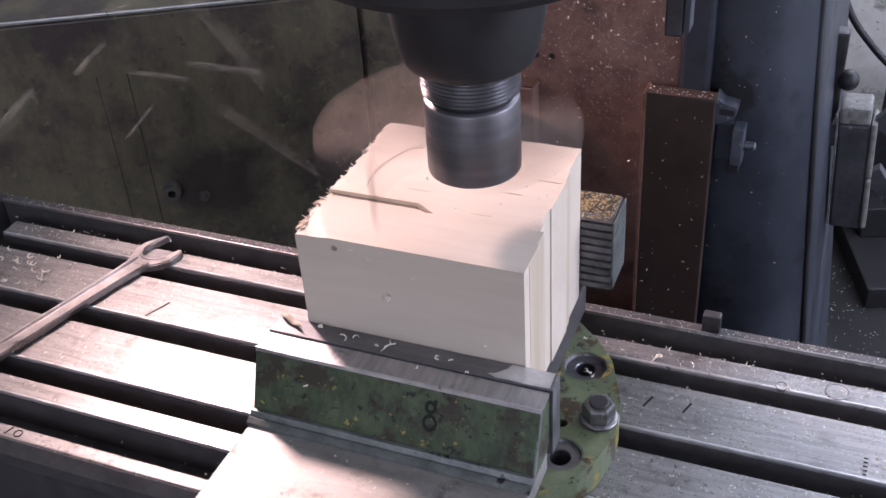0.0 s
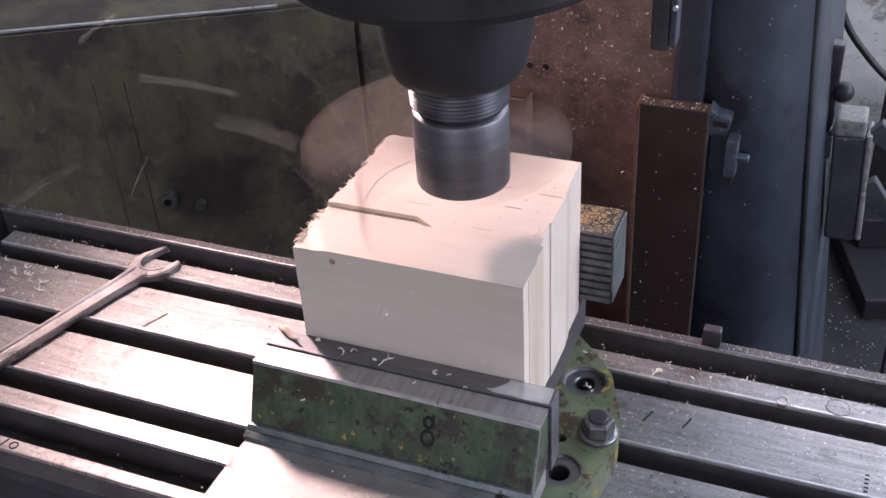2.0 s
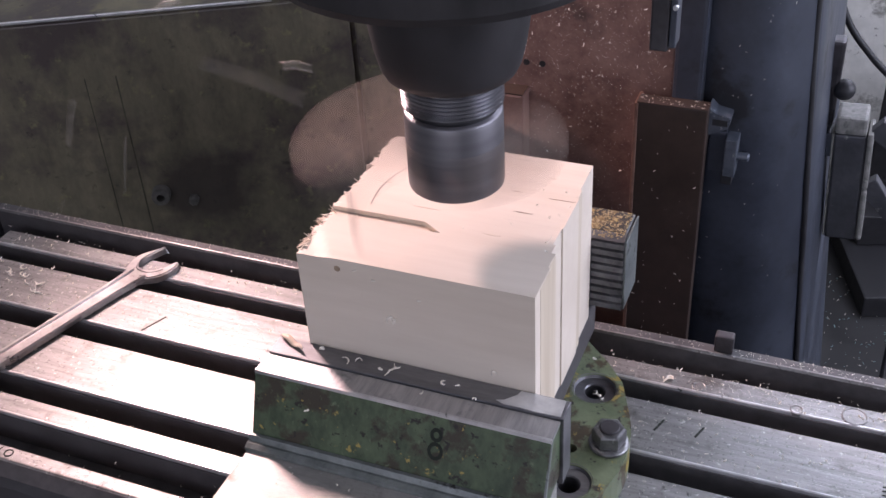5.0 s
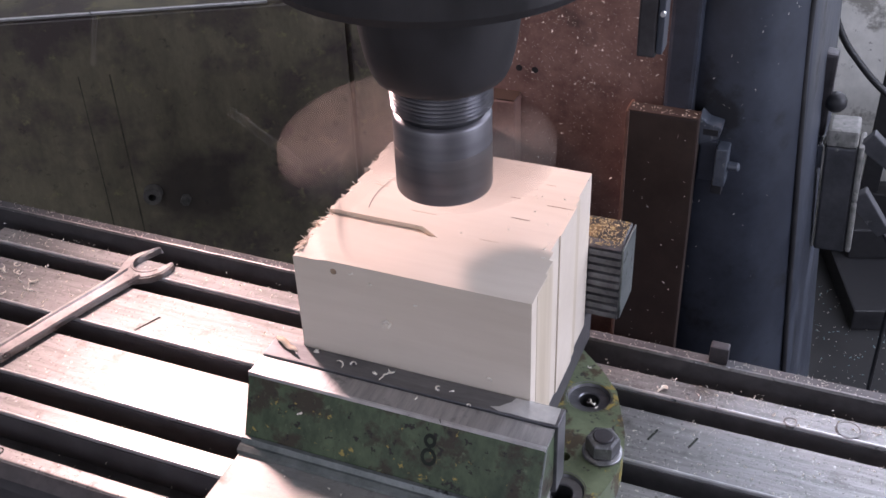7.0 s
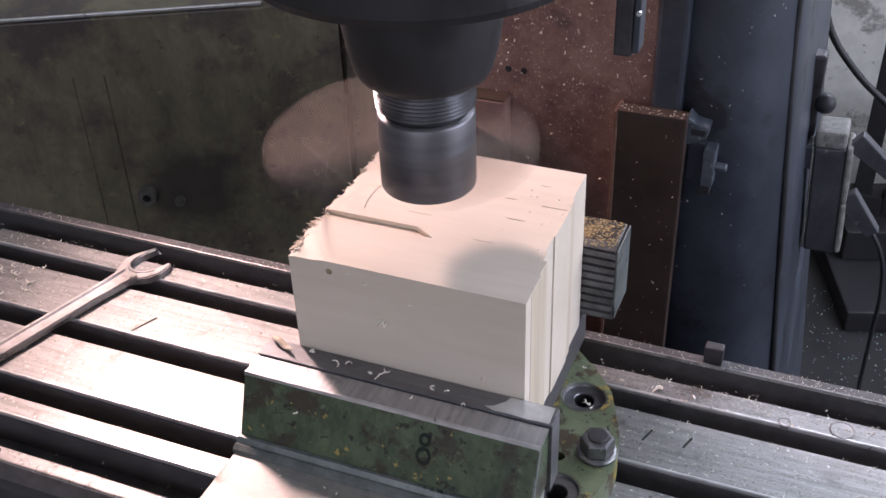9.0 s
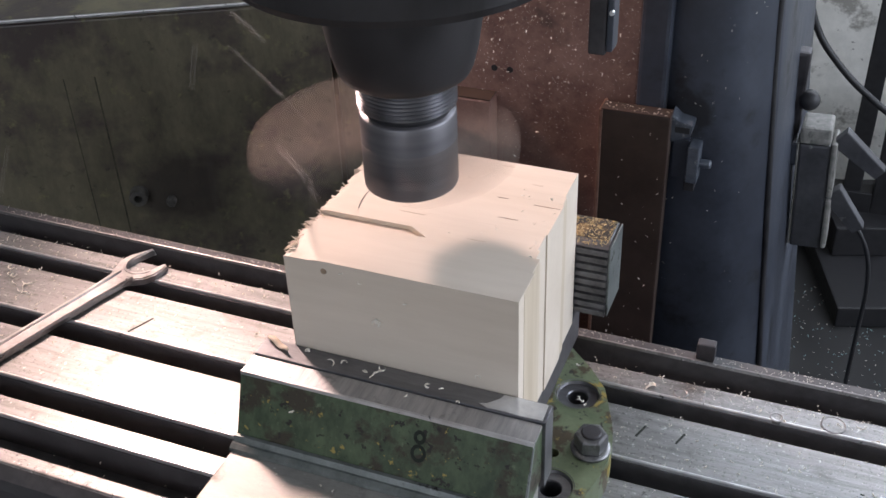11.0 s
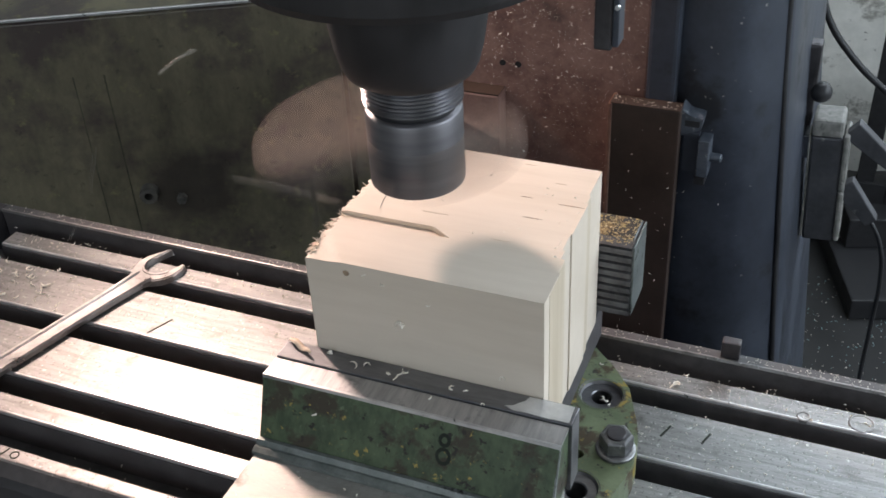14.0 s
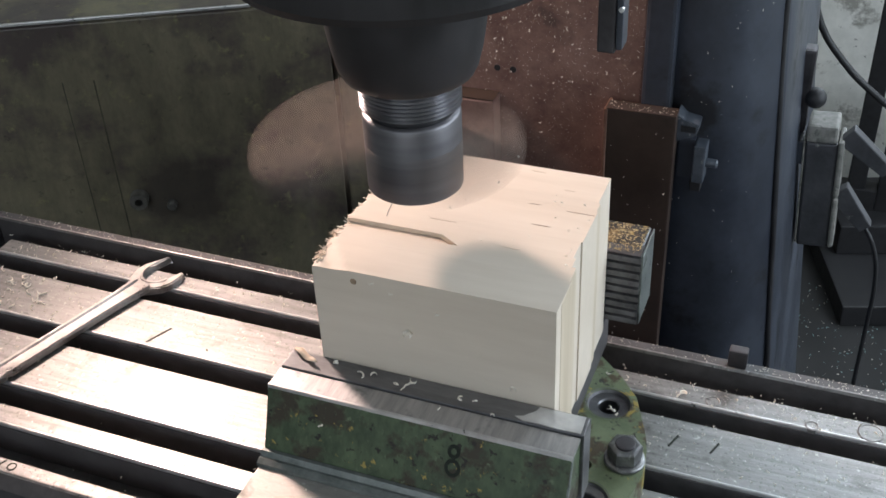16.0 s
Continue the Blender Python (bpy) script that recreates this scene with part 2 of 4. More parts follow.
FOOT = mat("greenish_bare_steel", (0.13, 0.145, 0.14), (0.26, 0.28, 0.27), 40, (0.35, 0.5), 0.5, 0.3, 300, spots=[((0.03, 0.03, 0.028), 60, 0.58, 0.08, 0.5)])
DUST_LAYER = mat("golden_sawdust_film", (0.05, 0.045, 0.038), (0.27, 0.19, 0.09), 110, (0.6, 0.8), 0.0, 0.6, 300, spots=[((0.035, 0.032, 0.030), 55, 0.47, 0.06, 0.5), ((0.45, 0.33, 0.13), 160, 0.60, 0.03, 0.8)])
TEAR = mat("torn_brown_grain", (0.22, 0.15, 0.10), (0.40, 0.29, 0.20), 200, (0.6, 0.8), 0.0, 0.4)
CHIP_DUST = mat("sawdust_heap", (0.46, 0.34, 0.15), (0.72, 0.60, 0.38), 120, (0.7, 0.9), 0.0, 0.6, 400)


# ---- mesh helpers ----
def part(name, bm, material, parent=None, label="", smooth=False):
    me = bpy.data.meshes.new(name)
    bmesh.ops.recalc_face_normals(bm, faces=bm.faces)
    for f in bm.faces:
        f.smooth = smooth
    bm.to_mesh(me)
    bm.free()
    me.materials.append(material)
    ob = new(name, me)
    if parent:
        ob.parent = parent
    if label:
        ob["label"] = label
    return ob


def thing(name, at, label, category, group="", kind=""):
    ob = new(name)
    ob.empty_display_size = 0.02
    ob.matrix_basis = at if isinstance(at, Matrix) else Matrix.Translation(at)
    return tagged(ob, label, category, group, kind)


def box(bm, x0, x1, y0, y1, z0, z1, bevel=0.0, m=None):
    r = bmesh.ops.create_cube(bm, size=1.0)
    vs = r["verts"]
    for v in vs:
        v.co = Vector((x0 + (v.co.x + 0.5) * (x1 - x0), y0 + (v.co.y + 0.5) * (y1 - y0), z0 + (v.co.z + 0.5) * (z1 - z0)))
    if bevel:
        es = list({e for v in vs for e in v.link_edges})
        r = bmesh.ops.bevel(bm, geom=es, offset=bevel, segments=2, affect="EDGES", profile=0.6)
        vs = list({v for f in r["faces"] for v in f.verts} | {v for v in vs if v.is_valid})
    if m:
        bmesh.ops.transform(bm, matrix=m, verts=[v for v in vs if v.is_valid])
    return bm


def boxed(*a, **k):
    return box(bmesh.new(), *a, **k)


def lathe(bm, profile, n=64, cap=True):
    """Turns (radius, z) rows about the z axis."""
    rings = [[bm.verts.new((r * math.cos(2 * math.pi * i / n), r * math.sin(2 * math.pi * i / n), z)) for i in range(n)] for r, z in profile]
    for a, b in zip(rings, rings[1:]):
        for i in range(n):
            bm.faces.new((a[i], a[(i + 1) % n], b[(i + 1) % n], b[i]))
    if cap:
        bm.faces.new(rings[0]), bm.faces.new(rings[-1])
    return bm


def extrude_profile(bm, pts, x0, x1):
    """A closed (y, z) outline drawn out along x."""
    a = [bm.verts.new((x0, y, z)) for y, z in pts]
    b = [bm.verts.new((x1, y, z)) for y, z in pts]
    for i in range(len(pts)):
        j = (i + 1) % len(pts)
        bm.faces.new((a[i], a[j], b[j], b[i]))
    bm.faces.new(a), bm.faces.new(b)
    return bm


def plate(bm, outline, holes, z0, z1):
    """A flat plate with round holes: outline of (x, y), holes of (x, y, r)."""
    loops = [outline] + [[(cx + r * math.cos(2 * math.pi * i / 28), cy + r * math.sin(2 * math.pi * i / 28)) for i in range(28)] for cx, cy, r in holes]
    for z in (z0, z1):
        es = []
        for lp in loops:
            vs = [bm.verts.new((x, y, z)) for x, y in lp]
            es += [bm.edges.new((vs[i], vs[(i + 1) % len(vs)])) for i in range(len(vs))]
        bmesh.ops.triangle_fill(bm, use_beauty=True, use_dissolve=False, edges=es)
    for lp in loops:
        lo = [bm.verts.new((x, y, z0)) for x, y in lp]
        hi = [bm.verts.new((x, y, z1)) for x, y in lp]
        for i in range(len(lp)):
            j = (i + 1) % len(lp)
            bm.faces.new((lo[i], lo[j], hi[j], hi[i]))
    bmesh.ops.remove_doubles(bm, verts=bm.verts, dist=1e-6)
    return bm


def tube(name, points, radius, material, parent=None, label=""):
    cu = bpy.data.curves.new(name, "CURVE")
    cu.dimensions, cu.bevel_depth, cu.bevel_resolution = "3D", radius, 3
    sp = cu.splines.new("BEZIER")
    sp.bezier_points.add(len(points) - 1)
    for bp, p in zip(sp.bezier_points, points):
        bp.co, bp.handle_left_type, bp.handle_right_type = p, "AUTO", "AUTO"
    cu.materials.append(material)
    ob = new(name, cu)
    if parent:
        ob.parent = parent
    if label:
        ob["label"] = label
    return ob


RIDERS = []                       # what the feeding table carries


def rides(ob):
    RIDERS.append((ob, ob.matrix_basis.copy()))
    return ob


def curl(bm, at, size, rng, flat=True):
    """One curled wood chip as a thin bent ribbon."""
    turns, steps = rng.uniform(0.25, 0.8), 6
    w, th = size * rng.uniform(0.09, 0.2), size * 0.05
    rot = Euler((rng.uniform(-0.6, 0.6), rng.uniform(-0.6, 0.6), rng.uniform(0, 6.28))).to_matrix() if flat else Euler([rng.uniform(0, 6.28) for _ in range(3)]).to_matrix()
    rad = size / max(turns * 6.28, 1.6)
    prev = None
    at = Vector(at)
    for i in range(steps + 1):
        a = turns * 6.28 * (i / steps - 0.5)
        c = Vector((rad * math.sin(a), rad * (1 - math.cos(a)), rng.uniform(-0.05, 0.05) * size))
        ring = [bm.verts.new(at + rot @ (c + Vector((0, o, z)))) for o, z in ((-th, -w / 2), (th, -w / 2), (th, w / 2), (-th, w / 2))]
        if prev:
            for k in range(4):
                bm.faces.new((prev[k], prev[(k + 1) % 4], ring[(k + 1) % 4], ring[k]))
        else:
            bm.faces.new(ring)
        prev = ring
    bm.faces.new(prev)


# ---- room ----
def build_room():
    x0, x1, y0, y1, z0, z1 = -2.6, 2.2, -2.6, 2.15, -0.95, 1.9
    t = 0.2
    tagged(part("floor", boxed(x0 - t, x1 + t, y0 - t, y1 + t, z0 - 0.15, z0), FLOOR), "dark oil-stained concrete workshop floor strewn with chips", "floor", kind="structure")
    tagged(part("ceiling", boxed(x0 - t, x1 + t, y0 - t, y1 + t, z1, z1 + 0.15), CEILING), "plain painted workshop ceiling", "ceiling", kind="structure")
    bm = bmesh.new()
    for a, b, c, d in ((x0 - t, 0.05, z0, z1), (1.65, x1 + t, z0, z1), (0.05, 1.65, z0, 0.85), (0.05, 1.65, 1.65, z1)):
        box(bm, a, b, y1, y1 + t, c, d)
    tagged(part("wall_north", bm, PLASTER), "stained rough pale plaster wall with a high window opening", "wall", kind="structure")
    bm = bmesh.new()
    for a, b, c, d in ((y0, -0.45, z0, z1), (1.35, y1, z0, z1), (-0.45, 1.35, z0, 0.2), (-0.45, 1.35, 1.5, z1)):
        box(bm, x1, x1 + t, a, b, c, d)
    tagged(part("wall_east", bm, PLASTER), "grey plaster wall with a window opening", "wall", kind="structure")
    tagged(part("wall_west", boxed(x0 - t, x0, y0, y1, z0, z1), PLASTER), "plain grey plaster wall", "wall", kind="structure")
    bm = bmesh.new()
    for a, b, c, d in ((x0 - t, -0.65, z0, z1), (1.05, x1 + t, z0, z1), (-0.65, 1.05, z0, 0.35), (-0.65, 1.05, 1.65, z1)):
        box(bm, a, b, y0 - t, y0, c, d)
    tagged(part("wall_south", bm, PLASTER), "grey plaster wall with a wide window opening", "wall", kind="structure")


build_room()


# ---- milling table ----
STRIPS = [(0.0003, 0.0204), (0.0417, 0.0995), (0.1209, 0.1783), (0.1988, 0.2215)]
TX0, TX1 = -0.545, 0.78


def build_table():
    t = thing("milling_table", (0, 0, -0.07), "worn steel T-slot milling table strewn with wood chips", "machine table")
    up = 0.07
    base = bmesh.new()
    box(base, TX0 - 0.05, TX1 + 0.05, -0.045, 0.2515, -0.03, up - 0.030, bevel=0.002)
    part("table_body", base, NEAR_BLACK, t, "dark steel table body")
    for a, b in STRIPS:
        bm = bmesh.new()
        # head of the land over a narrower neck: the sides of the T-slots
        lo, hi = max(a - 0.0, 0), b
        pts = [(a + 0.006, up - 0.0295), (a + 0.006, up - 0.016), (a, up - 0.016), (a, up - 0.0012), (a + 0.0012, up), (b - 0.0012, up), (b, up - 0.0012), (b, up - 0.016), (b - 0.006, up - 0.016), (b - 0.006, up - 0.0295)]
        extrude_profile(bm, pts, TX0, TX1)
        land = part("land", bm, TABLE_STEEL, t, "planed steel land between two slots")
        # worn front edge; its highlight is put in as a bright strip
        bm = bmesh.new()
        extrude_profile(bm, [(a - 0.0002, up - 0.0024), (a + 0.0001, up - 0.0003), (a + 0.0010, up + 0.0004), (a + 0.0021, up + 0.0004), (a + 0.0021, up - 0.0024)], TX0, TX1)
        part("land_edge", bm, EDGE, land, "worn edge with its highlight painted in")
        # thin near-black sheet over the land's side, darkens the slot
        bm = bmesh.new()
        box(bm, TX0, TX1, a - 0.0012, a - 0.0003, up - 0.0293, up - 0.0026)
        part("slot_wall", bm, NEAR_BLACK, land, "near-black sheet over the slot wall")
    rim = bmesh.new()
    extrude_profile(rim, [(0.2385, up - 0.0295), (0.2385, up + 0.0085), (0.2400, up + 0.010), (0.2490, up + 0.010), (0.2505, up + 0.0085), (0.2505, up - 0.0295)], TX0 - 0.03, TX1)
    part("back_rim", rim, NEAR_BLACK, t, "raised dark rim along the table's back")
    # lighter strip paints the highlight along the worn rim edge
    edge = bmesh.new()
    extrude_profile(edge, [(0.2378, up + 0.0080), (0.2384, up + 0.0105), (0.2398, up + 0.0107), (0.2398, up + 0.0080)], TX0 - 0.03, TX1)
    part("rim_edge", edge, TABLE_STEEL, t, "worn edge of the rim with a painted highlight")
    front = bmesh.new()
    extrude_profile(front, [(-0.046, up - 0.0295), (-0.0445, up - 0.020), (-0.0365, up - 0.0115), (-0.0225, up - 0.0115), (-0.0205, up - 0.016), (-0.0205, up - 0.0295)], TX0 - 0.03, TX1)
    rim_part = part("front_rim", front, NEAR_BLACK, t, "dark oily front rim of the table")
    face = bmesh.new()
    extrude_profile(face, [(-0.0362, up - 0.0114), (-0.0350, up - 0.0102), (-0.0340, up - 0.0100), (-0.0240, up - 0.0100), (-0.0230, up - 0.0104), (-0.0226, up - 0.0114)], TX0 - 0.03, TX1)
    part("rim_face", face, TABLE_STEEL, rim_part, "worn bare steel face of the rim")
    # hand-marked figure 10 on the front rim
    part("marked_digit", boxed(-0.0006, 0.0006, -0.0045, 0.0045, up - 0.0102, up - 0.0096, m=pose(-0.3520, -0.0285, 0, 0, 0, -18)), INK, t)
    bm = lathe(bmesh.new(), [(0.0030, up - 0.0102), (0.0030, up - 0.0095), (0.0040, up - 0.0095), (0.0040, up - 0.0102)], 20, cap=False)
    bmesh.ops.translate(bm, verts=bm.verts, vec=(-0.3420, -0.0290, 0))
    part("marked_digit", bm, INK, t)
    end = boxed(TX0 - 0.05, TX0 - 0.031, -0.044, 0.2505, up - 0.0295, up + 0.009, bevel=0.002)
    part("end_rim", end, DARK_STEEL, t, "dark rim across the table's end")
    lug = boxed(0.1585, 0.1735, 0.2405, 0.2500, up + 0.0101, up + 0.0262, bevel=0.0015)
    part("stop_lug", lug, DARK_STEEL, t, "small square steel stop on the rim")
    # round plugs let into the lands
    for x, y, r in ((0.1545, 0.2065, 0.0062), (0.2300, 0.2035, 0.0056), (0.2720, 0.2095, 0.0100)):
        bm = bmesh.new()
        lathe(bm, [(r, up - 0.003), (r, up + 0.0004), (r - 0.0012, up + 0.0008), (r - 0.002, up + 0.0003), (0.001, up + 0.0003)], 24)
        bmesh.ops.translate(bm, verts=bm.verts, vec=(x, y, 0))
        part("plug", bm, TABLE_STEEL, t, "round plug flush in the land")
    # scribed strokes
    for x, y, l, a in ((0.134, 0.1535, 0.014, 70), (0.1645, 0.1555, 0.013, 70), (-0.315, 0.137, 0.026, 66)):
        bm = boxed(-l / 2, l / 2, -0.0008, 0.0008, up - 0.001, up + 0.0005, m=pose(x, y, 0, 0, 0, a))
        part("scribed_mark", bm, INK, t)
    for k in range(5):
        part("scribed_tick", boxed(0.2965, 0.2995, 0.1255 + k * 0.0042, 0.1265 + k * 0.0042, up - 0.001, up + 0.0005), INK, t)
    return rides(t)


build_table()


# ---- vise ----
def build_vise():
    v = thing("machine_vise", (0.0, 0.09, 0.0), "green enamelled steel machine vise bolted to the table", "vise")
    oy = -0.09
    def P(name, bm, material, label="", smooth=False, parent=v):
        bmesh.ops.translate(bm, verts=bm.verts, vec=(0, oy, 0))
        return part(name, bm, material, parent, label, smooth)
    cx, cy, R = 0.018, 0.087, 0.106
    circle = [(cx + R * math.cos(2 * math.pi * i / 72), cy + R * math.sin(2 * math.pi * i / 72)) for i in range(72)]
    # the flange runs out into the foot of the fixed jaw
    arc = [p for p in circle if not (p[1] > 0.138 and p[0] > -0.03)]
    first = next(i for i, p in enumerate(circle) if p[1] > 0.138)
    outline = circle[:first] + [(0.1030, 0.1590), (0.0862, 0.1790), (0.0620, 0.2015), (0.0560, 0.2050), (-0.0200, 0.2050)] + arc[first:]
    holes = [(0.0848, 0.1462, 0.0163), (0.0925, 0.0492, 0.0158), (0.0852, 0.0800, 0.0042)]
    bm = plate(bmesh.new(), outline, holes, 0.001, 0.030)
    P("swivel_base", bm, GREEN_FLANGE, "chipped light green round base flange")
    for x, y, r in holes:
        inner = 0.0076 if r > 0.01 else 0.0
        if inner:
            bm = lathe(bmesh.new(), [(inner, 0.002), (inner, 0.0262), (inner + 0.0008, 0.0270), (r - 0.0012, 0.0272), (r - 0.0002, 0.0292), (r + 0.0012, 0.0303)], 40, cap=False)
            bmesh.ops.translate(bm, verts=bm.verts, vec=(x, y, 0))
            P("counterbore", bm, PLATE, "bare steel counterbore of a bolt hole")
        bm = lathe(bmesh.new(), [(0.0005, 0.0015), (max(inner, r * 0.98 if not inner else 0) - 0.0001, 0.0015)], 20, cap=False)
        bmesh.ops.translate(bm, verts=bm.verts, vec=(x, y, 0))
        P("hole_bottom", bm, BLACK)
    # bed with slideway
    bm = bmesh.new()
    box(bm, -0.066, 0.0665, -0.23, 0.215, 0.0302, 0.0705, bevel=0.003)
    P("bed", bm, NEAR_BLACK, "dark cast vise bed")
    bm = bmesh.new()
    box(bm, -0.1, 0.1, -0.23, -0.004, 0.071, 0.087, bevel=0.0015)
    P("slideway", bm, SLIDE, "bare ground steel slide of the jaw")
    bm = bmesh.new()
    box(bm, -0.07, 0.0690, -0.0035, 0.20, 0.0706, 0.0778, bevel=0.0012)
    P("bed_way", bm, DARK_STEEL, "dark bed way under the block")
    # moving jaw, sloping green front
    bm = bmesh.new()
    extrude_profile(bm, [(-0.036, 0.0875), (-0.0185, 0.1325), (-0.0165, 0.1335), (0.0, 0.1335), (0.0, 0.0875)], -0.1, 0.1)
    jaw = P("moving_jaw", bm, GREEN, "sloping green jaw with a painted figure")
    bm = bmesh.new()
    extrude_profile(bm, [(-0.0178, 0.1318), (-0.0172, 0.1348), (-0.0005, 0.1348), (-0.0005, 0.1318)], -0.1003, 0.1003)
    P("jaw_lip", bm, BRIGHT, "bare scraped steel top edge of the jaw")
    # bright strip: wear plus the lip's painted edge highlight
    bm = bmesh.new()
    extrude_profile(bm, [(-0.0185, 0.1312), (-0.0179, 0.1350), (-0.0165, 0.1352), (-0.0165, 0.1312)], -0.1005, 0.1005)
    P("lip_edge", bm, EDGE, "worn edge of the lip with a painted highlight")
    bm = bmesh.new()
    extrude_profile(bm, [(-0.0365, 0.0880), (-0.0175, 0.1340), (-0.0150, 0.1340), (-0.0320, 0.0880)], 0.0995, 0.1007)
    P("end_edge", bm, FOOT, "bare edge at the jaw's end")
    bm = bmesh.new()
    box(bm, -0.1, 0.1022, 0.0002, 0.0169, 0.080, 0.1362, bevel=0.0008)
    P("jaw_plate", bm, PLATE, "ground steel jaw plate")
    # window's reflection on the jaw plate, laid on as a bright patch
    bm = bmesh.new()
    plate(bm, [(0.058, 0.0035), (0.063, 0.0052), (0.066, 0.0085), (0.069, 0.0115), (0.0705, 0.0158), (0.0992, 0.0160), (0.0998, 0.0015), (0.086, 0.0010), (0.073, 0.0016), (0.064, 0.0012)], [], 0.1362, 0.1366)
    P("worn_patch", bm, EDGE, "bright patch painting a window reflection on the jaw plate")
    bm = bmesh.new()
    extrude_profile(bm, [(-0.0445, 0.0872), (-0.0440, 0.0895), (-0.0405, 0.0910), (-0.0385, 0.0905), (-0.0365, 0.0940), (-0.034, 0.0940), (-0.034, 0.0872)], -0.101, 0.1005)
    P("jaw_foot", bm, FOOT, "bare steel foot strip of the jaw")
    # fixed jaw at the back with its ribbed plate
    bm = bmesh.new()
    box(bm, -0.095, 0.095, 0.1845, 0.2115, 0.0875, 0.1495, bevel=0.0015)
    P("fixed_jaw", bm, RIB_STEEL, "dark steel fixed jaw sprinkled with sawdust")
    bm = bmesh.new()
    pts = [(0.1843, 0.0875)]
    for k in range(9):
        z = 0.0875 + k * 0.0068
        pts += [(0.1725, z + 0.0006), (0.1725, z + 0.0050), (0.1755, z + 0.0058), (0.1755, z + 0.0064)]
    pts += [(0.1725, 0.1492), (0.1843, 0.1498)]
    extrude_profile(bm, pts, -0.0955, 0.0955)
    P("ribbed_plate", bm, RIB_STEEL, "horizontally grooved steel jaw plate")
    P("jaw_end", boxed(0.0957, 0.0972, 0.1740, 0.2113, 0.0880, 0.1488, bevel=0.0005), FOOT, "chipped greenish end of the fixed jaw")
    bm = bmesh.new()
    rng = random.Random(4)
    P("dust_film", boxed(-0.09, 0.0935, 0.1835, 0.2105, 0.1496, 0.1502), DUST_LAYER, "golden film of sawdust")
    for _ in range(420):
        curl(bm, (rng.uniform(0.05, 0.094), rng.uniform(0.174, 0.21), 0.1503 + rng.uniform(0, 0.001)), rng.uniform(0.001, 0.003), rng)
    s = P("jaw_sawdust", bm, CHIP_DUST, "yellow sawdust")
    s["kind"] = "stuff"
    # painted figure 8 on the sloping face
    n = Vector((0, -0.045, 0.0175)).normalized()
    for z, r in ((0.1216, 0.0048), (0.1115, 0.0061)):
        bm = bmesh.new()
        f = (z - 0.0875) / 0.045
        c = Vector((0.0283, -0.036 + 0.0175 * f, z)) + n * 0.0005
        up_ = Vector((0, 0.0175, 0.045)).normalized()
        for i in range(28):
            q = []
            for a in (i, i + 1):
                ca, sa = math.cos(2 * math.pi * a / 28), math.sin(2 * math.pi * a / 28)
                for rr in (r, r - 0.0026):
                    q.append(c + Vector((rr * ca * 0.85, 0, 0)) + up_ * rr * sa)
            bm.faces.new([bm.verts.new(p) for p in (q[0], q[1], q[3], q[2])])
        bmesh.ops.solidify(bm, geom=bm.faces[:], thickness=0.0004)
        P("painted_figure", bm, INK, "dark painted figure 8")
    return rides(v)


build_vise()


def build_bolt():
    b = thing("hex_bolt", (0.1095, 0.0925, 0.030), "worn steel hex bolt and washer clamping the vise", "bolt")
    part("washer", lathe(bmesh.new(), [(0.006, 0.0002), (0.0142, 0.0002), (0.0146, 0.0022), (0.0138, 0.0030), (0.0120, 0.0036), (0.006, 0.0036)], 40), NUT_STEEL, b, "round steel washer", smooth=False)
    bm = bmesh.new()
    lathe(bm, [(0.0115, 0.0037), (0.0122, 0.0045), (0.0122, 0.0140), (0.0116, 0.0152), (0.0100, 0.0160), (0.0070, 0.0160)], 6)
    bmesh.ops.rotate(bm, verts=bm.verts, cent=(0, 0, 0), matrix=Matrix.Rotation(0.25, 3, "Z"))
    part("nut", bm, NUT_STEEL, b, "hex nut")
    part("stud", lathe(bmesh.new(), [(0.0072, 0.0158), (0.0072, 0.0170), (0.0064, 0.0176), (0.0005, 0.0177)], 28), DARK_STEEL, b, "dark threaded stud end", smooth=False)
    return rides(b)


build_bolt()


# ---- knee and base under the table ----
# out of view; added to carry the table and keep light off the column
def build_knee():
    k = thing("machine_knee", (0.0, 0.2, -0.95), "dark blue-grey cast knee and base carrying the table", "machine base")
    part("saddle", boxed(-0.20, 0.26, -0.22, 0.05, 0.79, 0.848, bevel=0.006), BLUE, k, "saddle under the table")
    part("knee", boxed(-0.11, 0.16, -0.20, 0.255, 0.45, 0.788, bevel=0.015), BLUE, k, "cast knee")
    part("screw", lathe(bmesh.new(), [(0.03, 0.061), (0.03, 0.449)], 24), DARK_STEEL, k, "lifting screw", smooth=True)
    part("base", boxed(-0.25, 0.34, -0.30, 0.26, 0.0, 0.06, bevel=0.01), BLUE, k, "flat cast base")


build_knee()


# ---- wood block ----
BX0, BX1, BY0, BY1, BZ0, BZ1 = -0.078, 0.079, 0.0172, 0.1705, 0.0780, 0.2105


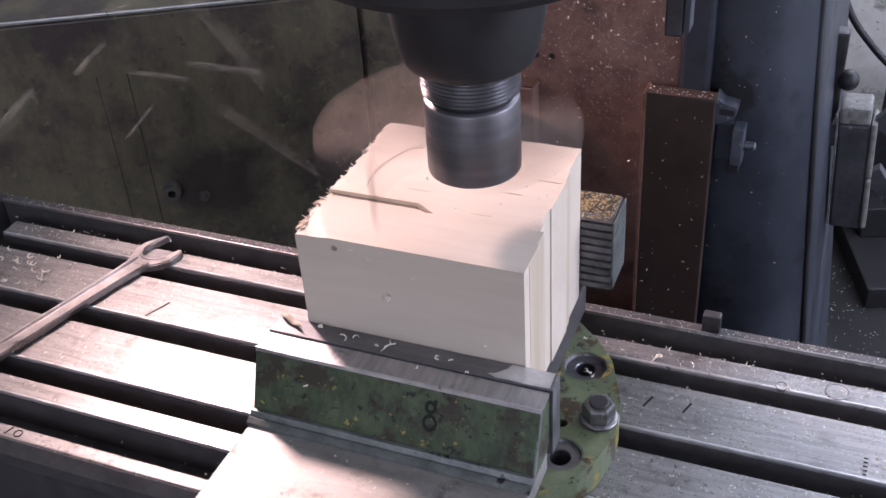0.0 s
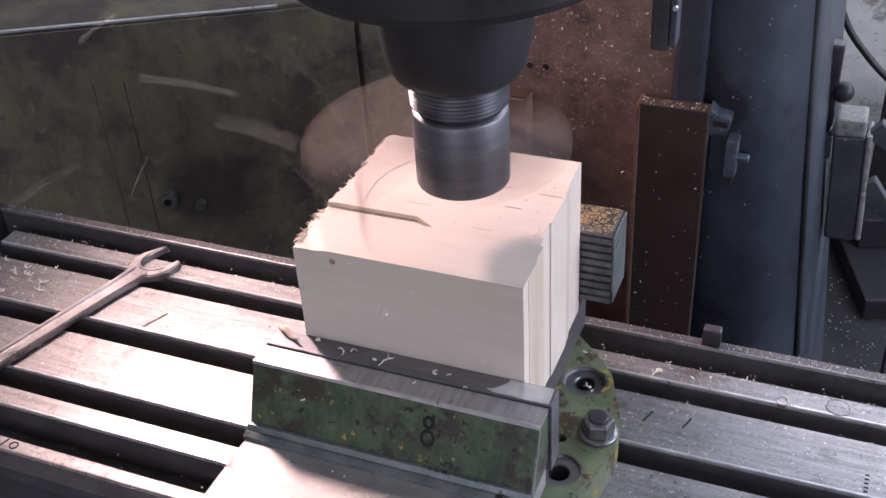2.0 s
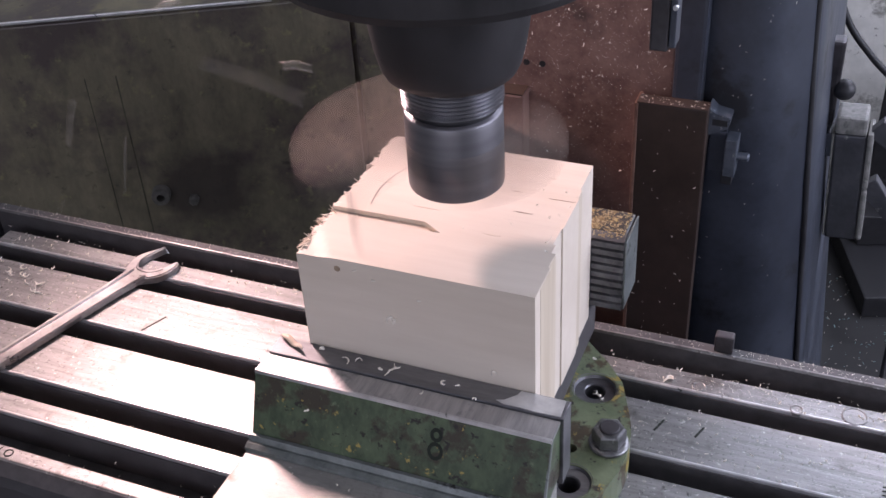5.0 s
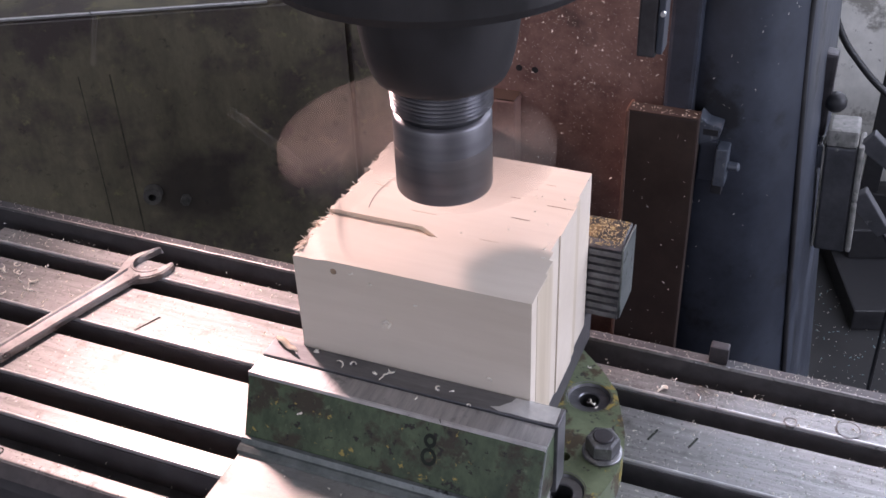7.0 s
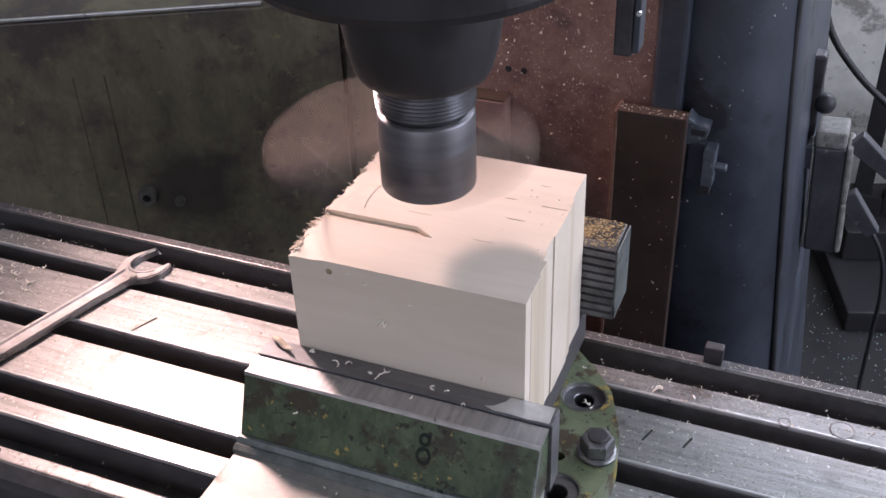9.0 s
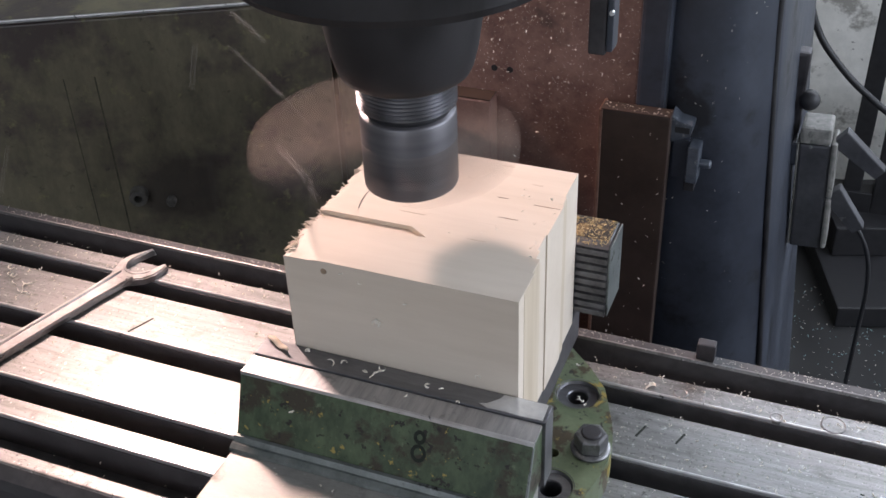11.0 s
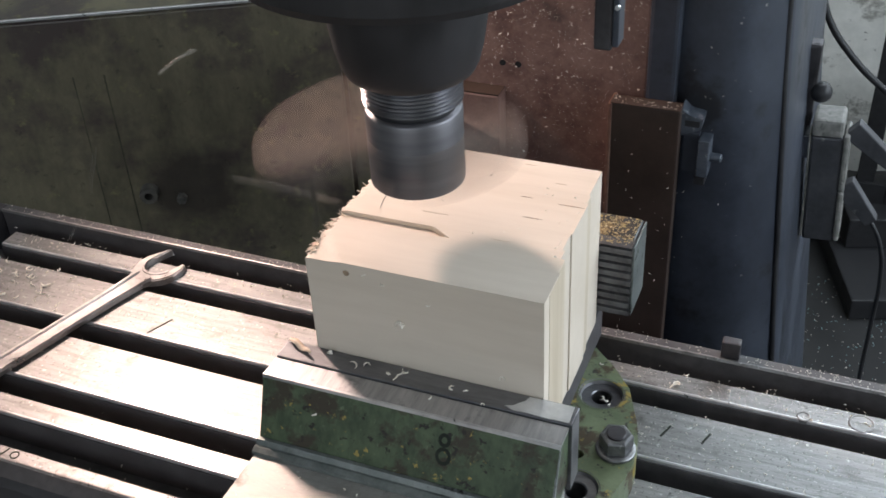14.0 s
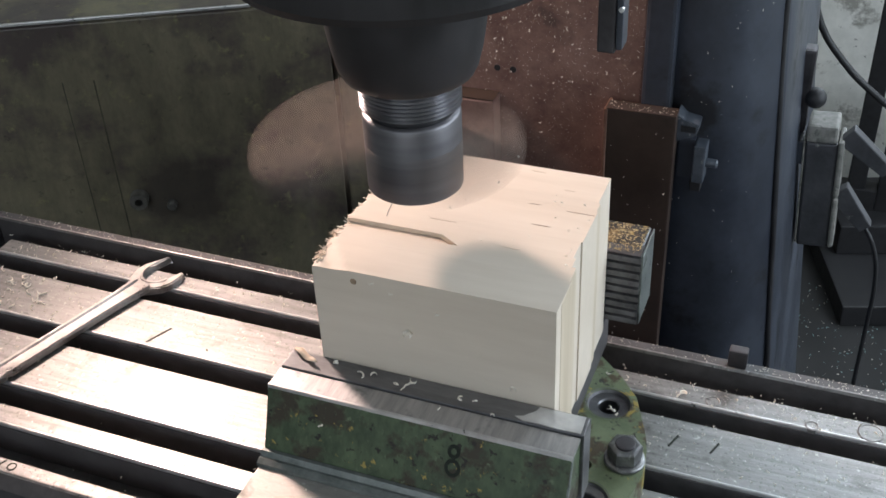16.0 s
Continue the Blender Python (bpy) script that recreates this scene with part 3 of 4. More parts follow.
def build_block():
    b = thing("wood_block", (0.0, 0.09, BZ0), "pale glued-up pine block with splintered edges clamped in the vise", "wood block")
    rng = random.Random(11)
    rows = [(0.0172, 0.04798, 0.0790), (0.0480, 0.06278, 0.0776), (0.0628, 0.07198, 0.0750), (0.0720, 0.09028, 0.0732), (0.0903, 0.12718, 0.0742), (0.1272, 0.13798, 0.0730), (0.1380, 0.1705, 0.0718)]
    for i, (y0, y1, xr) in enumerate(rows):
        bm = bmesh.new()
        nseg, ny = (150 if i == 2 else 40), 14
        x_left = BX0 + (0.0 if i == 0 else rng.uniform(-0.0015, 0.0015))
        H = BZ1 - BZ0

        def top(x, y):
            z = H
            # trough in one board, ending on a slant; broken front corner
            if i == 2 and x < -0.0137 + 1.58 * (0.0722 - y):
                z -= 0.0030
            if i == 0:
                z -= 0.0013 * min(1.0, max(0.0, (-0.060 - x + (0.026 - y) * 0.8) / 0.010))
            return z

        grid = []
        for r in range(ny + 1):
            y = y0 + (y1 - y0) * r / ny
            jag = rng.uniform(-0.0016, 0.0014) if (0 < r < ny or i) else 0.0
            row = []
            for c in range(nseg + 1):
                x = x_left + (xr - x_left) * c / nseg
                if c == 0:
                    x += jag
                row.append(bm.verts.new((x, y - 0.09, top(x, y) - (rng.uniform(0, 0.0012) if c == 0 else 0))))
            grid.append(row)
        for r in range(ny):
            for c in range(nseg):
                bm.faces.new((grid[r][c], grid[r][c + 1], grid[r + 1][c + 1], grid[r + 1][c]))
        loop = grid[0] + [g[-1] for g in grid[1:]] + grid[-1][-2::-1] + [g[0] for g in grid[-2:0:-1]]
        low = [bm.verts.new((min(max(v.co.x, x_left), xr), v.co.y, 0.0)) for v in loop]
        for k in range(len(loop)):
            j = (k + 1) % len(loop)
            bm.faces.new((loop[k], loop[j], low[j], low[k]))
        bm.faces.new(low)
        part("board", bm, WOOD, b)
        if i in (0, 1, 5):
            part("end_face", boxed(xr - 0.0006, xr + 0.0003, y0 + (0.010 if i == 0 else 0.001) - 0.09, y1 - 0.0905, 0.0, BZ1 - BZ0 - 0.0012), WOOD_TAN, b, "tan streaked board end")
    # dark glue lines between the boards on the end
    for y, x in ((0.0717, 0.0738), (0.0902, 0.0726)):
        part("glue_line", boxed(x - 0.01, x + 0.0006, y - 0.0905, y - 0.0893, 0.0, BZ1 - BZ0 - 0.001), PENCIL, b)
    # splinters at the broken edge
    for k in range(72):
        y = rng.uniform(BY0 + 0.012, BY1) - 0.09 if k > 40 else rng.uniform(BY0 + 0.004, BY0 + 0.045) - 0.09
        l = rng.uniform(0.0012, 0.0042) if k > 40 else rng.uniform(0.002, 0.0062)
        a = rng.uniform(-0.9, 0.9)
        bm = bmesh.new()
        box(bm, -l, 0.003, -0.0005, 0.0005 + rng.uniform(0, 0.001), -0.0003, 0.0003 + rng.uniform(0, 0.0006))
        for v in bm.verts:
            if v.co.x < 0:
                v.co.y *= 0.25
                v.co.z *= 0.3
        bmesh.ops.transform(bm, matrix=Matrix.Translation((BX0, y, BZ1 - BZ0 - rng.uniform(0.0008, 0.004))) @ Euler((rng.uniform(-0.5, 0.5), rng.uniform(-0.6, 0.9), a)).to_matrix().to_4x4(), verts=bm.verts)
        part("splinter", bm, WOOD_END, b)
    # torn-out flecks on the planed top
    for k in range(10):
        x, y = rng.uniform(-0.06, 0.07), rng.uniform(0.06, 0.165)
        l, w = rng.uniform(0.003, 0.010), rng.uniform(0.0002, 0.0006)
        bm = bmesh.new()
        pts = [(-l, 0), (-l * 0.3, w), (l * 0.5, w * 0.8), (l, 0.1 * w), (l * 0.3, -w * 0.7), (-l * 0.5, -w * 0.6)]
        plate(bm, [(x + p, y - 0.09 + q) for p, q in pts], [], BZ1 - BZ0 - 0.001, BZ1 - BZ0 + 0.0002)
        part("tear_out", bm, TEAR if k % 3 == 0 else WOOD_TAN, b)
    # scribed arc on the top
    bm = bmesh.new()
    n = 26
    for i in range(n):
        q = []
        for a in (i, i + 1):
            th = radians(196 - 66 * a / n)
            for r in (0.0683, 0.06785):
                q.append((0.0105 + r * math.cos(th), 0.0995 + r * math.sin(th) - 0.09, BZ1 - BZ0 + 0.0003))
        bm.faces.new([bm.verts.new(p) for p in (q[0], q[1], q[3], q[2])])
    bmesh.ops.solidify(bm, geom=bm.faces[:], thickness=0.0002)
    part("pencil_arc", bm, PENCIL, b, "thin pencil arc")
    # knot on the face
    bm = lathe(bmesh.new(), [(0.0005, -0.0003), (0.0022, -0.0003), (0.0022, 0.0002), (0.0005, 0.0003)], 12)
    bmesh.ops.transform(bm, matrix=pose(-0.050, BY0 - 0.09, BZ1 - BZ0 - 0.0075, 90, 0, 0), verts=bm.verts)
    part("knot", bm, TEAR, b, "small brown knot")
    return rides(b)


build_block()


# ---- wrench ----
def build_wrench():
    # lies across the lands; axis x of the wrench points to its head
    w = thing("open_end_wrench", pose(-0.3640, 0.2065, 0.0, 0, 0, 73.7), "chrome open-end wrench lying across the table slots", "wrench")
    half, z1 = 0.0098, 0.0080
    bm = bmesh.new()
    # shank: rounded bar with a hollow channel
    rows = []
    for i in range(25):
        s = i / 24
        x = -0.0150 - 0.2810 * s
        hw = half + 0.0030 * max(0, 1 - s * 6) ** 2
        rows.append((x, hw))
    prof = [(-1, 0.0022), (-1, 0.0062), (-0.82, z1), (-0.55, z1), (-0.42, z1 - 0.0016), (0.42, z1 - 0.0016), (0.55, z1), (0.82, z1), (1, 0.0062), (1, 0.0022), (0.75, 0.0004), (-0.75, 0.0004)]
    rings = [[bm.verts.new((x, hw * k, z)) for k, z in prof] for x, hw in rows]
    for a, b in zip(rings, rings[1:]):
        for i in range(len(prof)):
            j = (i + 1) % len(prof)
            bm.faces.new((a[i], a[j], b[j], b[i]))
    bm.faces.new(rings[0]), bm.faces.new(rings[-1])
    part("shank", bm, CHROME, w, "chrome shank with a long recess")

    def head(x, turn, k):
        """Open jaw: two tapering horns round a deep mouth with a raised lip."""
        mouth = [(0.0155 * math.cos(a), 0.0155 * math.sin(a)) for a in [math.pi / 2 + math.pi * i / 16 for i in range(17)]]
        side = [(0.0240, 0.0163), (0.0225, 0.0176), (0.0100, 0.0216), (0.0, 0.0243), (-0.0110, 0.0236), (-0.0200, 0.0180), (-0.0290, 0.0118)]
        low = [(0.0182, -0.0168), (0.0182, -0.0198), (0.0120, -0.0236), (0.0, -0.0264), (-0.0120, -0.0240), (-0.0205, -0.0182), (-0.0290, -0.0118)]
        pts = [(0.0240, 0.0157)] + mouth + [(0.0172, -0.0157)] + low + side[::-1]
        bm = plate(bmesh.new(), [(u * k, w_ * k) for u, w_ in pts], [], 0.0004, 0.0066)
        bmesh.ops.bevel(bm, geom=[e for e in bm.edges if len(e.link_faces) == 2 and e.calc_face_angle(0) > 1.0], offset=0.0012, segments=2, affect="EDGES")
        bmesh.ops.transform(bm, matrix=pose(x, 0, 0, 0, 0, turn), verts=bm.verts)
        jaw = part("jaw_head", bm, CHROME, w, "chrome open jaw")
        bm = bmesh.new()
        n = 24
        ring = []
        for i in range(n + 1):
            a = math.pi / 2 + math.pi * i / n
            ring.append([bm.verts.new((r * k * math.cos(a), r * k * math.sin(a), z)) for r, z in ((0.0157, 0.0058), (0.0157, 0.0074), (0.0182, 0.0074), (0.0190, 0.0058))])
        for a, b in zip(ring, ring[1:]):
            for i in range(4):
                bm.faces.new((a[i], a[(i + 1) % 4], b[(i + 1) % 4], b[i]))
        bm.faces.new(ring[0]), bm.faces.new(ring[-1])
        bmesh.ops.transform(bm, matrix=pose(x, 0, 0, 0, 0, turn), verts=bm.verts)
        part("mouth_lip", bm, CHROME, jaw, "raised lip round the mouth")
    head(0.004, -9.0, 0.91)
    head(-0.322, 163, 0.9)
    return rides(w)


build_wrench()


# ---- spindle ----
AX, AY = 0.0280, 0.0746
CHUCK_Z = 0.2479
SIZE = 0.93


def shrunk(bm):
    bmesh.ops.scale(bm, vec=(SIZE, SIZE, SIZE), verts=bm.verts)
    return bm


def build_spindle():
    s = thing("spindle_head", (AX, AY, 0.3209), "dark oily milling spindle head with a tapered nose", "spindle head")
    part("nose", shrunk(lathe(bmesh.new(), [(0.034, 0.0020), (0.0385, -0.0015), (0.0420, 0.0010), (0.0445, 0.0060), (0.0475, 0.0180), (0.0500, 0.0340), (0.0520, 0.0550), (0.053, 0.073)], 96)), NOSE, s, "dark tapered spindle nose", smooth=True)
    part("quill_flange", shrunk(lathe(bmesh.new(), [(0.040, 0.0705), (0.098, 0.0705), (0.1035, 0.0725), (0.106, 0.0775), (0.106, 0.130), (0.09, 0.135), (0.09, 0.30)], 96)), NOSE, s, "broad dark flange round the spindle", smooth=False)
    part("head_casting", boxed(-0.13, 0.13, -0.10, 0.42, 0.16, 0.52, bevel=0.02), BLUE, s, "dark blue-grey head casting")
    return s


build_spindle()


def build_chuck():
    c = thing("fly_cutter_chuck", (AX, AY, CHUCK_Z), "spinning steel chuck with a sweeping fly-cutter bar", "cutter chuck")
    part("chuck_body", shrunk(lathe(bmesh.new(), [(0.001, -0.0029), (0.0308, -0.0029), (0.0319, -0.0022), (0.0322, -0.0008), (0.0322, 0.0500), (0.0312, 0.0520)], 96)), CHUCK, c, "dull blued steel chuck body", smooth=True)
    part("groove", shrunk(lathe(bmesh.new(), [(0.0285, 0.0515), (0.0285, 0.0570)], 64)), BLACK, c, "dark groove", smooth=True)
    prof = [(0.031, 0.0565)]
    for k in range(7):
        z = 0.0575 + k * 0.0027
        prof += [(0.0330, z), (0.0330, z + 0.0014), (0.0318, z + 0.0019), (0.0318, z + 0.0024)]
    prof += [(0.0325, 0.0775), (0.031, 0.0785)]
    part("ring_nut", shrunk(lathe(bmesh.new(), prof, 96)), RINGS, c, "bright grooved ring nut", smooth=False)
    # tapering round-ended bar, wide in plan
    outline = []
    for sgn, reach in ((1, 0.088), (-1, 0.056)):
        for i in range(13):
            a = -math.pi / 2 + math.pi * i / 12
            outline.append((sgn * (reach + 0.013 * math.cos(a)), sgn * 0.0150 * math.sin(a)))
        outline.append((sgn * 0.028, sgn * 0.0130))
        outline.append((-sgn * 0.028, sgn * 0.0130))
    bm = plate(bmesh.new(), outline, [], 0.017, 0.029)
    part("cutter_bar", bm, BAR_STEEL, c, "long steel cutter bar with warm lamplight in its colour")
    part("bit_clamp", boxed(0.062, 0.086, -0.0120, 0.0120, 0.010, 0.0168, bevel=0.002), BAR_STEEL, c, "steel clamp for the tool bit")
    part("tool_bit", boxed(0.0660, 0.0700, -0.0020, 0.0020, -0.0370, 0.010, bevel=0.0005), DARK_STEEL, c, "slim dark tool bit")
    return c


CUTTER = build_chuck()


def build_lever():
    l = thing("feed_lever", (0.164, 0.002, 0.383), "dark steel lever hanging from the machine head", "lever")
    part("lever_bar", boxed(-0.0055, 0.0030, -0.006, 0.006, 0.0, 0.16, bevel=0.0012), DARK_STEEL, l)
    part("lever_side", boxed(0.0032, 0.0062, -0.0055, 0.0055, 0.002, 0.16, bevel=0.0008), BLUE, l, "blue-grey painted side strip")
    bm = lathe(bmesh.new(), [(0.0012, -0.001), (0.0012, 0.001)], 10)
    bmesh.ops.transform(bm, matrix=pose(0.0055, -0.006, 0.022, 90, 0, 0), verts=bm.verts)
    part("screw", bm, EDGE, l, "small bright screw")
    return l


build_lever()


# ---- column ----
def build_column():
    c = thing("machine_column", (0.0, 0.6, -0.95), "dark blue-grey milling machine column with a red-brown slide face", "machine column")
    Z = 0.95
    Y = -0.6
    # flared blue body: half-round cross-section that widens to the floor
    bm = bmesh.new()
    levels = [(-0.95, 0.300), (-0.5, 0.262), (-0.30, 0.244), (-0.15, 0.232), (0.0, 0.219), (0.2, 0.2055), (0.5, 0.195), (1.2, 0.19)]
    rings = []
    for z, xr in levels:
        xl = 0.070
        ring = []
        for i in range(21):
            a = math.pi * i / 20
            # left to right along a flat-topped bow
            u = -math.cos(a)
            x = (xl + xr) / 2 + u * (xr - xl) / 2
            y = 0.548 - 0.058 * (1 - abs(u) ** 3.2)
            ring.append(bm.verts.new((x, y + Y, z + Z)))
        ring.append(bm.verts.new((xr, 0.92 + Y, z + Z)))
        ring.append(bm.verts.new((xl, 0.92 + Y, z + Z)))
        rings.append(ring)
    for a, b in zip(rings, rings[1:]):
        for i in range(len(a)):
            j = (i + 1) % len(a)
            bm.faces.new((a[i], a[j], b[j], b[i]))
    bm.faces.new(rings[0]), bm.faces.new(rings[-1])
    part("column_body", bm, BLUE, c, "dark blue-grey painted column", smooth=True)
    part("slide_face", boxed(-0.115, 0.0845, 0.484 + Y, 0.545 + Y, 0.0, Z + 1.2, bevel=0.002), BROWN, c, "oily red-brown slide face strewn with chips")
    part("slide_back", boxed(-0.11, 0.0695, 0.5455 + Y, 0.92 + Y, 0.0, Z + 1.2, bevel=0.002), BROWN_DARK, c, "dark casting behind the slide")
    part("slide_rail", boxed(0.0850, 0.1130, 0.4765 + Y, 0.545 + Y, 0.0, Z + 1.2, bevel=0.004), BLUE, c, "blue-painted rail beside the slide")
    # square block on the slide
    part("slide_block", boxed(-0.104, -0.0585, 0.462 + Y, 0.4838 + Y, Z - 0.12, Z + 0.098, bevel=0.002), BROWN, c, "square brown block on the slide")
    part("slide_block_top", boxed(-0.1035, -0.059, 0.4625 + Y, 0.4836 + Y, Z + 0.0982, Z + 0.0992), BROWN_DARK, c, "dusty rusty top")
    for x, z in ((-0.0615, 0.125), (-0.045, 0.125)):
        bm = lathe(bmesh.new(), [(0.0005, 0.0), (0.0032, 0.0), (0.0036, -0.0012), (0.0032, -0.002)], 16)
        bmesh.ops.transform(bm, matrix=pose(x, 0.4835 + Y, Z + z, 90, 0, 0), verts=bm.verts)
        part("screw_hole", bm, BLACK, c, "small dark screw hole")
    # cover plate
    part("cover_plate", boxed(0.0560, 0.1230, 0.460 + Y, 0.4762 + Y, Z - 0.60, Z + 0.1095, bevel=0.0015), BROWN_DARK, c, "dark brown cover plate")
    part("cover_edge", boxed(0.0540, 0.0575, 0.4585 + Y, 0.4835 + Y, Z - 0.60, Z + 0.1095, bevel=0.001), RUST, c, "rusty worn edge of the cover")
    part("cover_top", boxed(0.0562, 0.1228, 0.4588 + Y, 0.4760 + Y, Z + 0.1097, Z + 0.1107), BROWN_DARK, c, "dusty top of the cover")
    # catch on the column
    br = bmesh.new()
    ring = [(0.1215, 0.078), (0.1415, 0.0875), (0.1432, 0.099), (0.1290, 0.1015), (0.1215, 0.1085)]
    lo = [br.verts.new((x, 0.4700 + Y, Z + z)) for x, z in ring]
    hi = [br.verts.new((x, 0.4985 + Y, Z + z)) for x, z in ring]
    br.faces.new(lo), br.faces.new(hi)
    for i in range(5):
        br.faces.new((lo[i], lo[(i + 1) % 5], hi[(i + 1) % 5], hi[i]))
    bmesh.ops.bevel(br, geom=br.edges[:], offset=0.0008, segments=2, affect="EDGES")
    bracket = part("catch_bracket", br, CATCH, c, "worn blue-grey bracket with a slot")
    part("slot", boxed(0.1265, 0.1405, 0.4693 + Y, 0.4700 + Y, Z + 0.0905, Z + 0.0965), BLACK, bracket, "dark slot")
    part("catch_plate", boxed(0.1400, 0.1515, 0.4720 + Y, 0.4930 + Y, Z + 0.035, Z + 0.0755, bevel=0.0015), CATCH, c, "flat blue-grey catch")
    # shadow below the catch, built as a black box
    part("catch_foot", boxed(0.1385, 0.1490, 0.4760 + Y, 0.4925 + Y, Z + 0.0235, Z + 0.0345, bevel=0.001), BLACK, c, "black piece for the shadow below the catch")
    part("catch_base", boxed(0.1236, 0.1395, 0.4820 + Y, 0.4990 + Y, Z + 0.034, Z + 0.0775, bevel=0.001), BLUE, c, "blue-painted pad under the catch")
    bm = lathe(bmesh.new(), [(0.0045, 0.0), (0.0045, 0.010), (0.003, 0.0115)], 14)
    bmesh.ops.transform(bm, matrix=pose(0.1514, 0.482 + Y, Z + 0.054, 0, 90, 0), verts=bm.verts)
    part("catch_pin", bm, CATCH, c, "round pin")
    return c


build_column()


def build_switch():
    s = thing("switch_box", (0.25, 0.735, -0.10), "worn slate-grey switch box with pale chipped edges", "switch box")
    part("housing", boxed(-0.0150, 0.0205, -0.012, 0.03, -0.0800, 0.0620, bevel=0.003, m=pose(0, 0, 0, 0, -3.2, 0)), SLATE, s, "slate-grey housing")
    part("top_cap", boxed(-0.0150, 0.0200, -0.013, 0.03, 0.0625, 0.0840, bevel=0.004, m=pose(0, 0, 0, 0, -3.2, 0)), PALE_EDGE, s, "pale worn top cap")
    part("left_edge", boxed(-0.0178, -0.0152, -0.011, 0.028, -0.078, 0.062, bevel=0.001, m=pose(0, 0, 0, 0, -3.2, 0)), PALE_EDGE, s, "chipped pale edge")
    # pale lips: light falling on the box's front, put into their colour
    for z0, z1 in ((-0.078, -0.0105), (-0.008, 0.066)):
        part("cover_lip", boxed(0.0208, 0.0275, -0.014, 0.028, z0, z1, bevel=0.003, m=pose(0, 0, 0, 0, -3.2, 0)), PALE_EDGE, s, "pale cover lip with the light on it painted in")
    part("bracket", boxed(-0.052, -0.0182, -0.01, 0.02, 0.030, 0.060, bevel=0.002), BLUE, s, "bracket")
    part("back_strip", boxed(-0.046, -0.0225, 0.008, 0.03, 0.062, 0.166, bevel=0.004), DARK_STEEL, s, "dark upright strip")
    bm = bmesh.new()
    bmesh.ops.create_uvsphere(bm, u_segments=18, v_segments=12, radius=0.0125)
    bmesh.ops.translate(bm, verts=bm.verts, vec=(-0.0165, 0.012, 0.107))
    part("knob", bm, BLACK, s, "round black knob", smooth=True)
    for x, z, a, l in ((0.024, 0.072, 38, 0.066), (0.026, -0.002, 50, 0.060)):
        bm = bmesh.new()
        box(bm, 0.0, l, -0.006, 0.010, -0.0125, 0.0125, bevel=0.002)
        for v in bm.verts:
            if v.co.x > l * 0.6:
                v.co.z *= 0.62
        bmesh.ops.transform(bm, matrix=pose(x, 0, z, 0, a, 0), verts=bm.verts)
        part("plug_boot", bm, SLATE, s, "angled grey cable boot")
    return s


build_switch()


def build_cables():
    c = tube("cable", [(0.196, 0.54, 0.45), (0.2017, 0.538, 0.2068), (0.2041, 0.538, 0.1514), (0.2112, 0.538, 0.0622), (0.2195, 0.538, -0.0358), (0.2286, 0.538, -0.1518), (0.236, 0.538, -0.23), (0.25, 0.545, -0.45), (0.31, 0.53, -0.93)], 0.0032, BLACK)
    tagged(c, "black cable running down the column edge", "cable")
    c = tube("wall_cable", [(0.165, 1.2, 0.10), (0.184, 1.2, -0.0149), (0.1936, 1.2, -0.049), (0.2144, 1.2, -0.1008), (0.2463, 1.2, -0.1429), (0.2941, 1.2, -0.1882), (0.3614, 1.2, -0.2308), (0.6, 1.25, -0.30)], 0.0055, BLACK)
    tagged(c, "thick black cable hanging before the wall", "cable")
    c = tube("switch_cable", [(0.314, 0.737, -0.150), (0.3174, 0.735, -0.1538), (0.3301, 0.735, -0.1801), (0.3382, 0.735, -0.2209), (0.3397, 0.735, -0.2917), (0.34, 0.735, -0.3672), (0.345, 0.74, -0.60), (0.36, 0.76, -0.945)], 0.0028, BLACK)
    tagged(c, "thin black cable from the switch box", "cable")


build_cables()


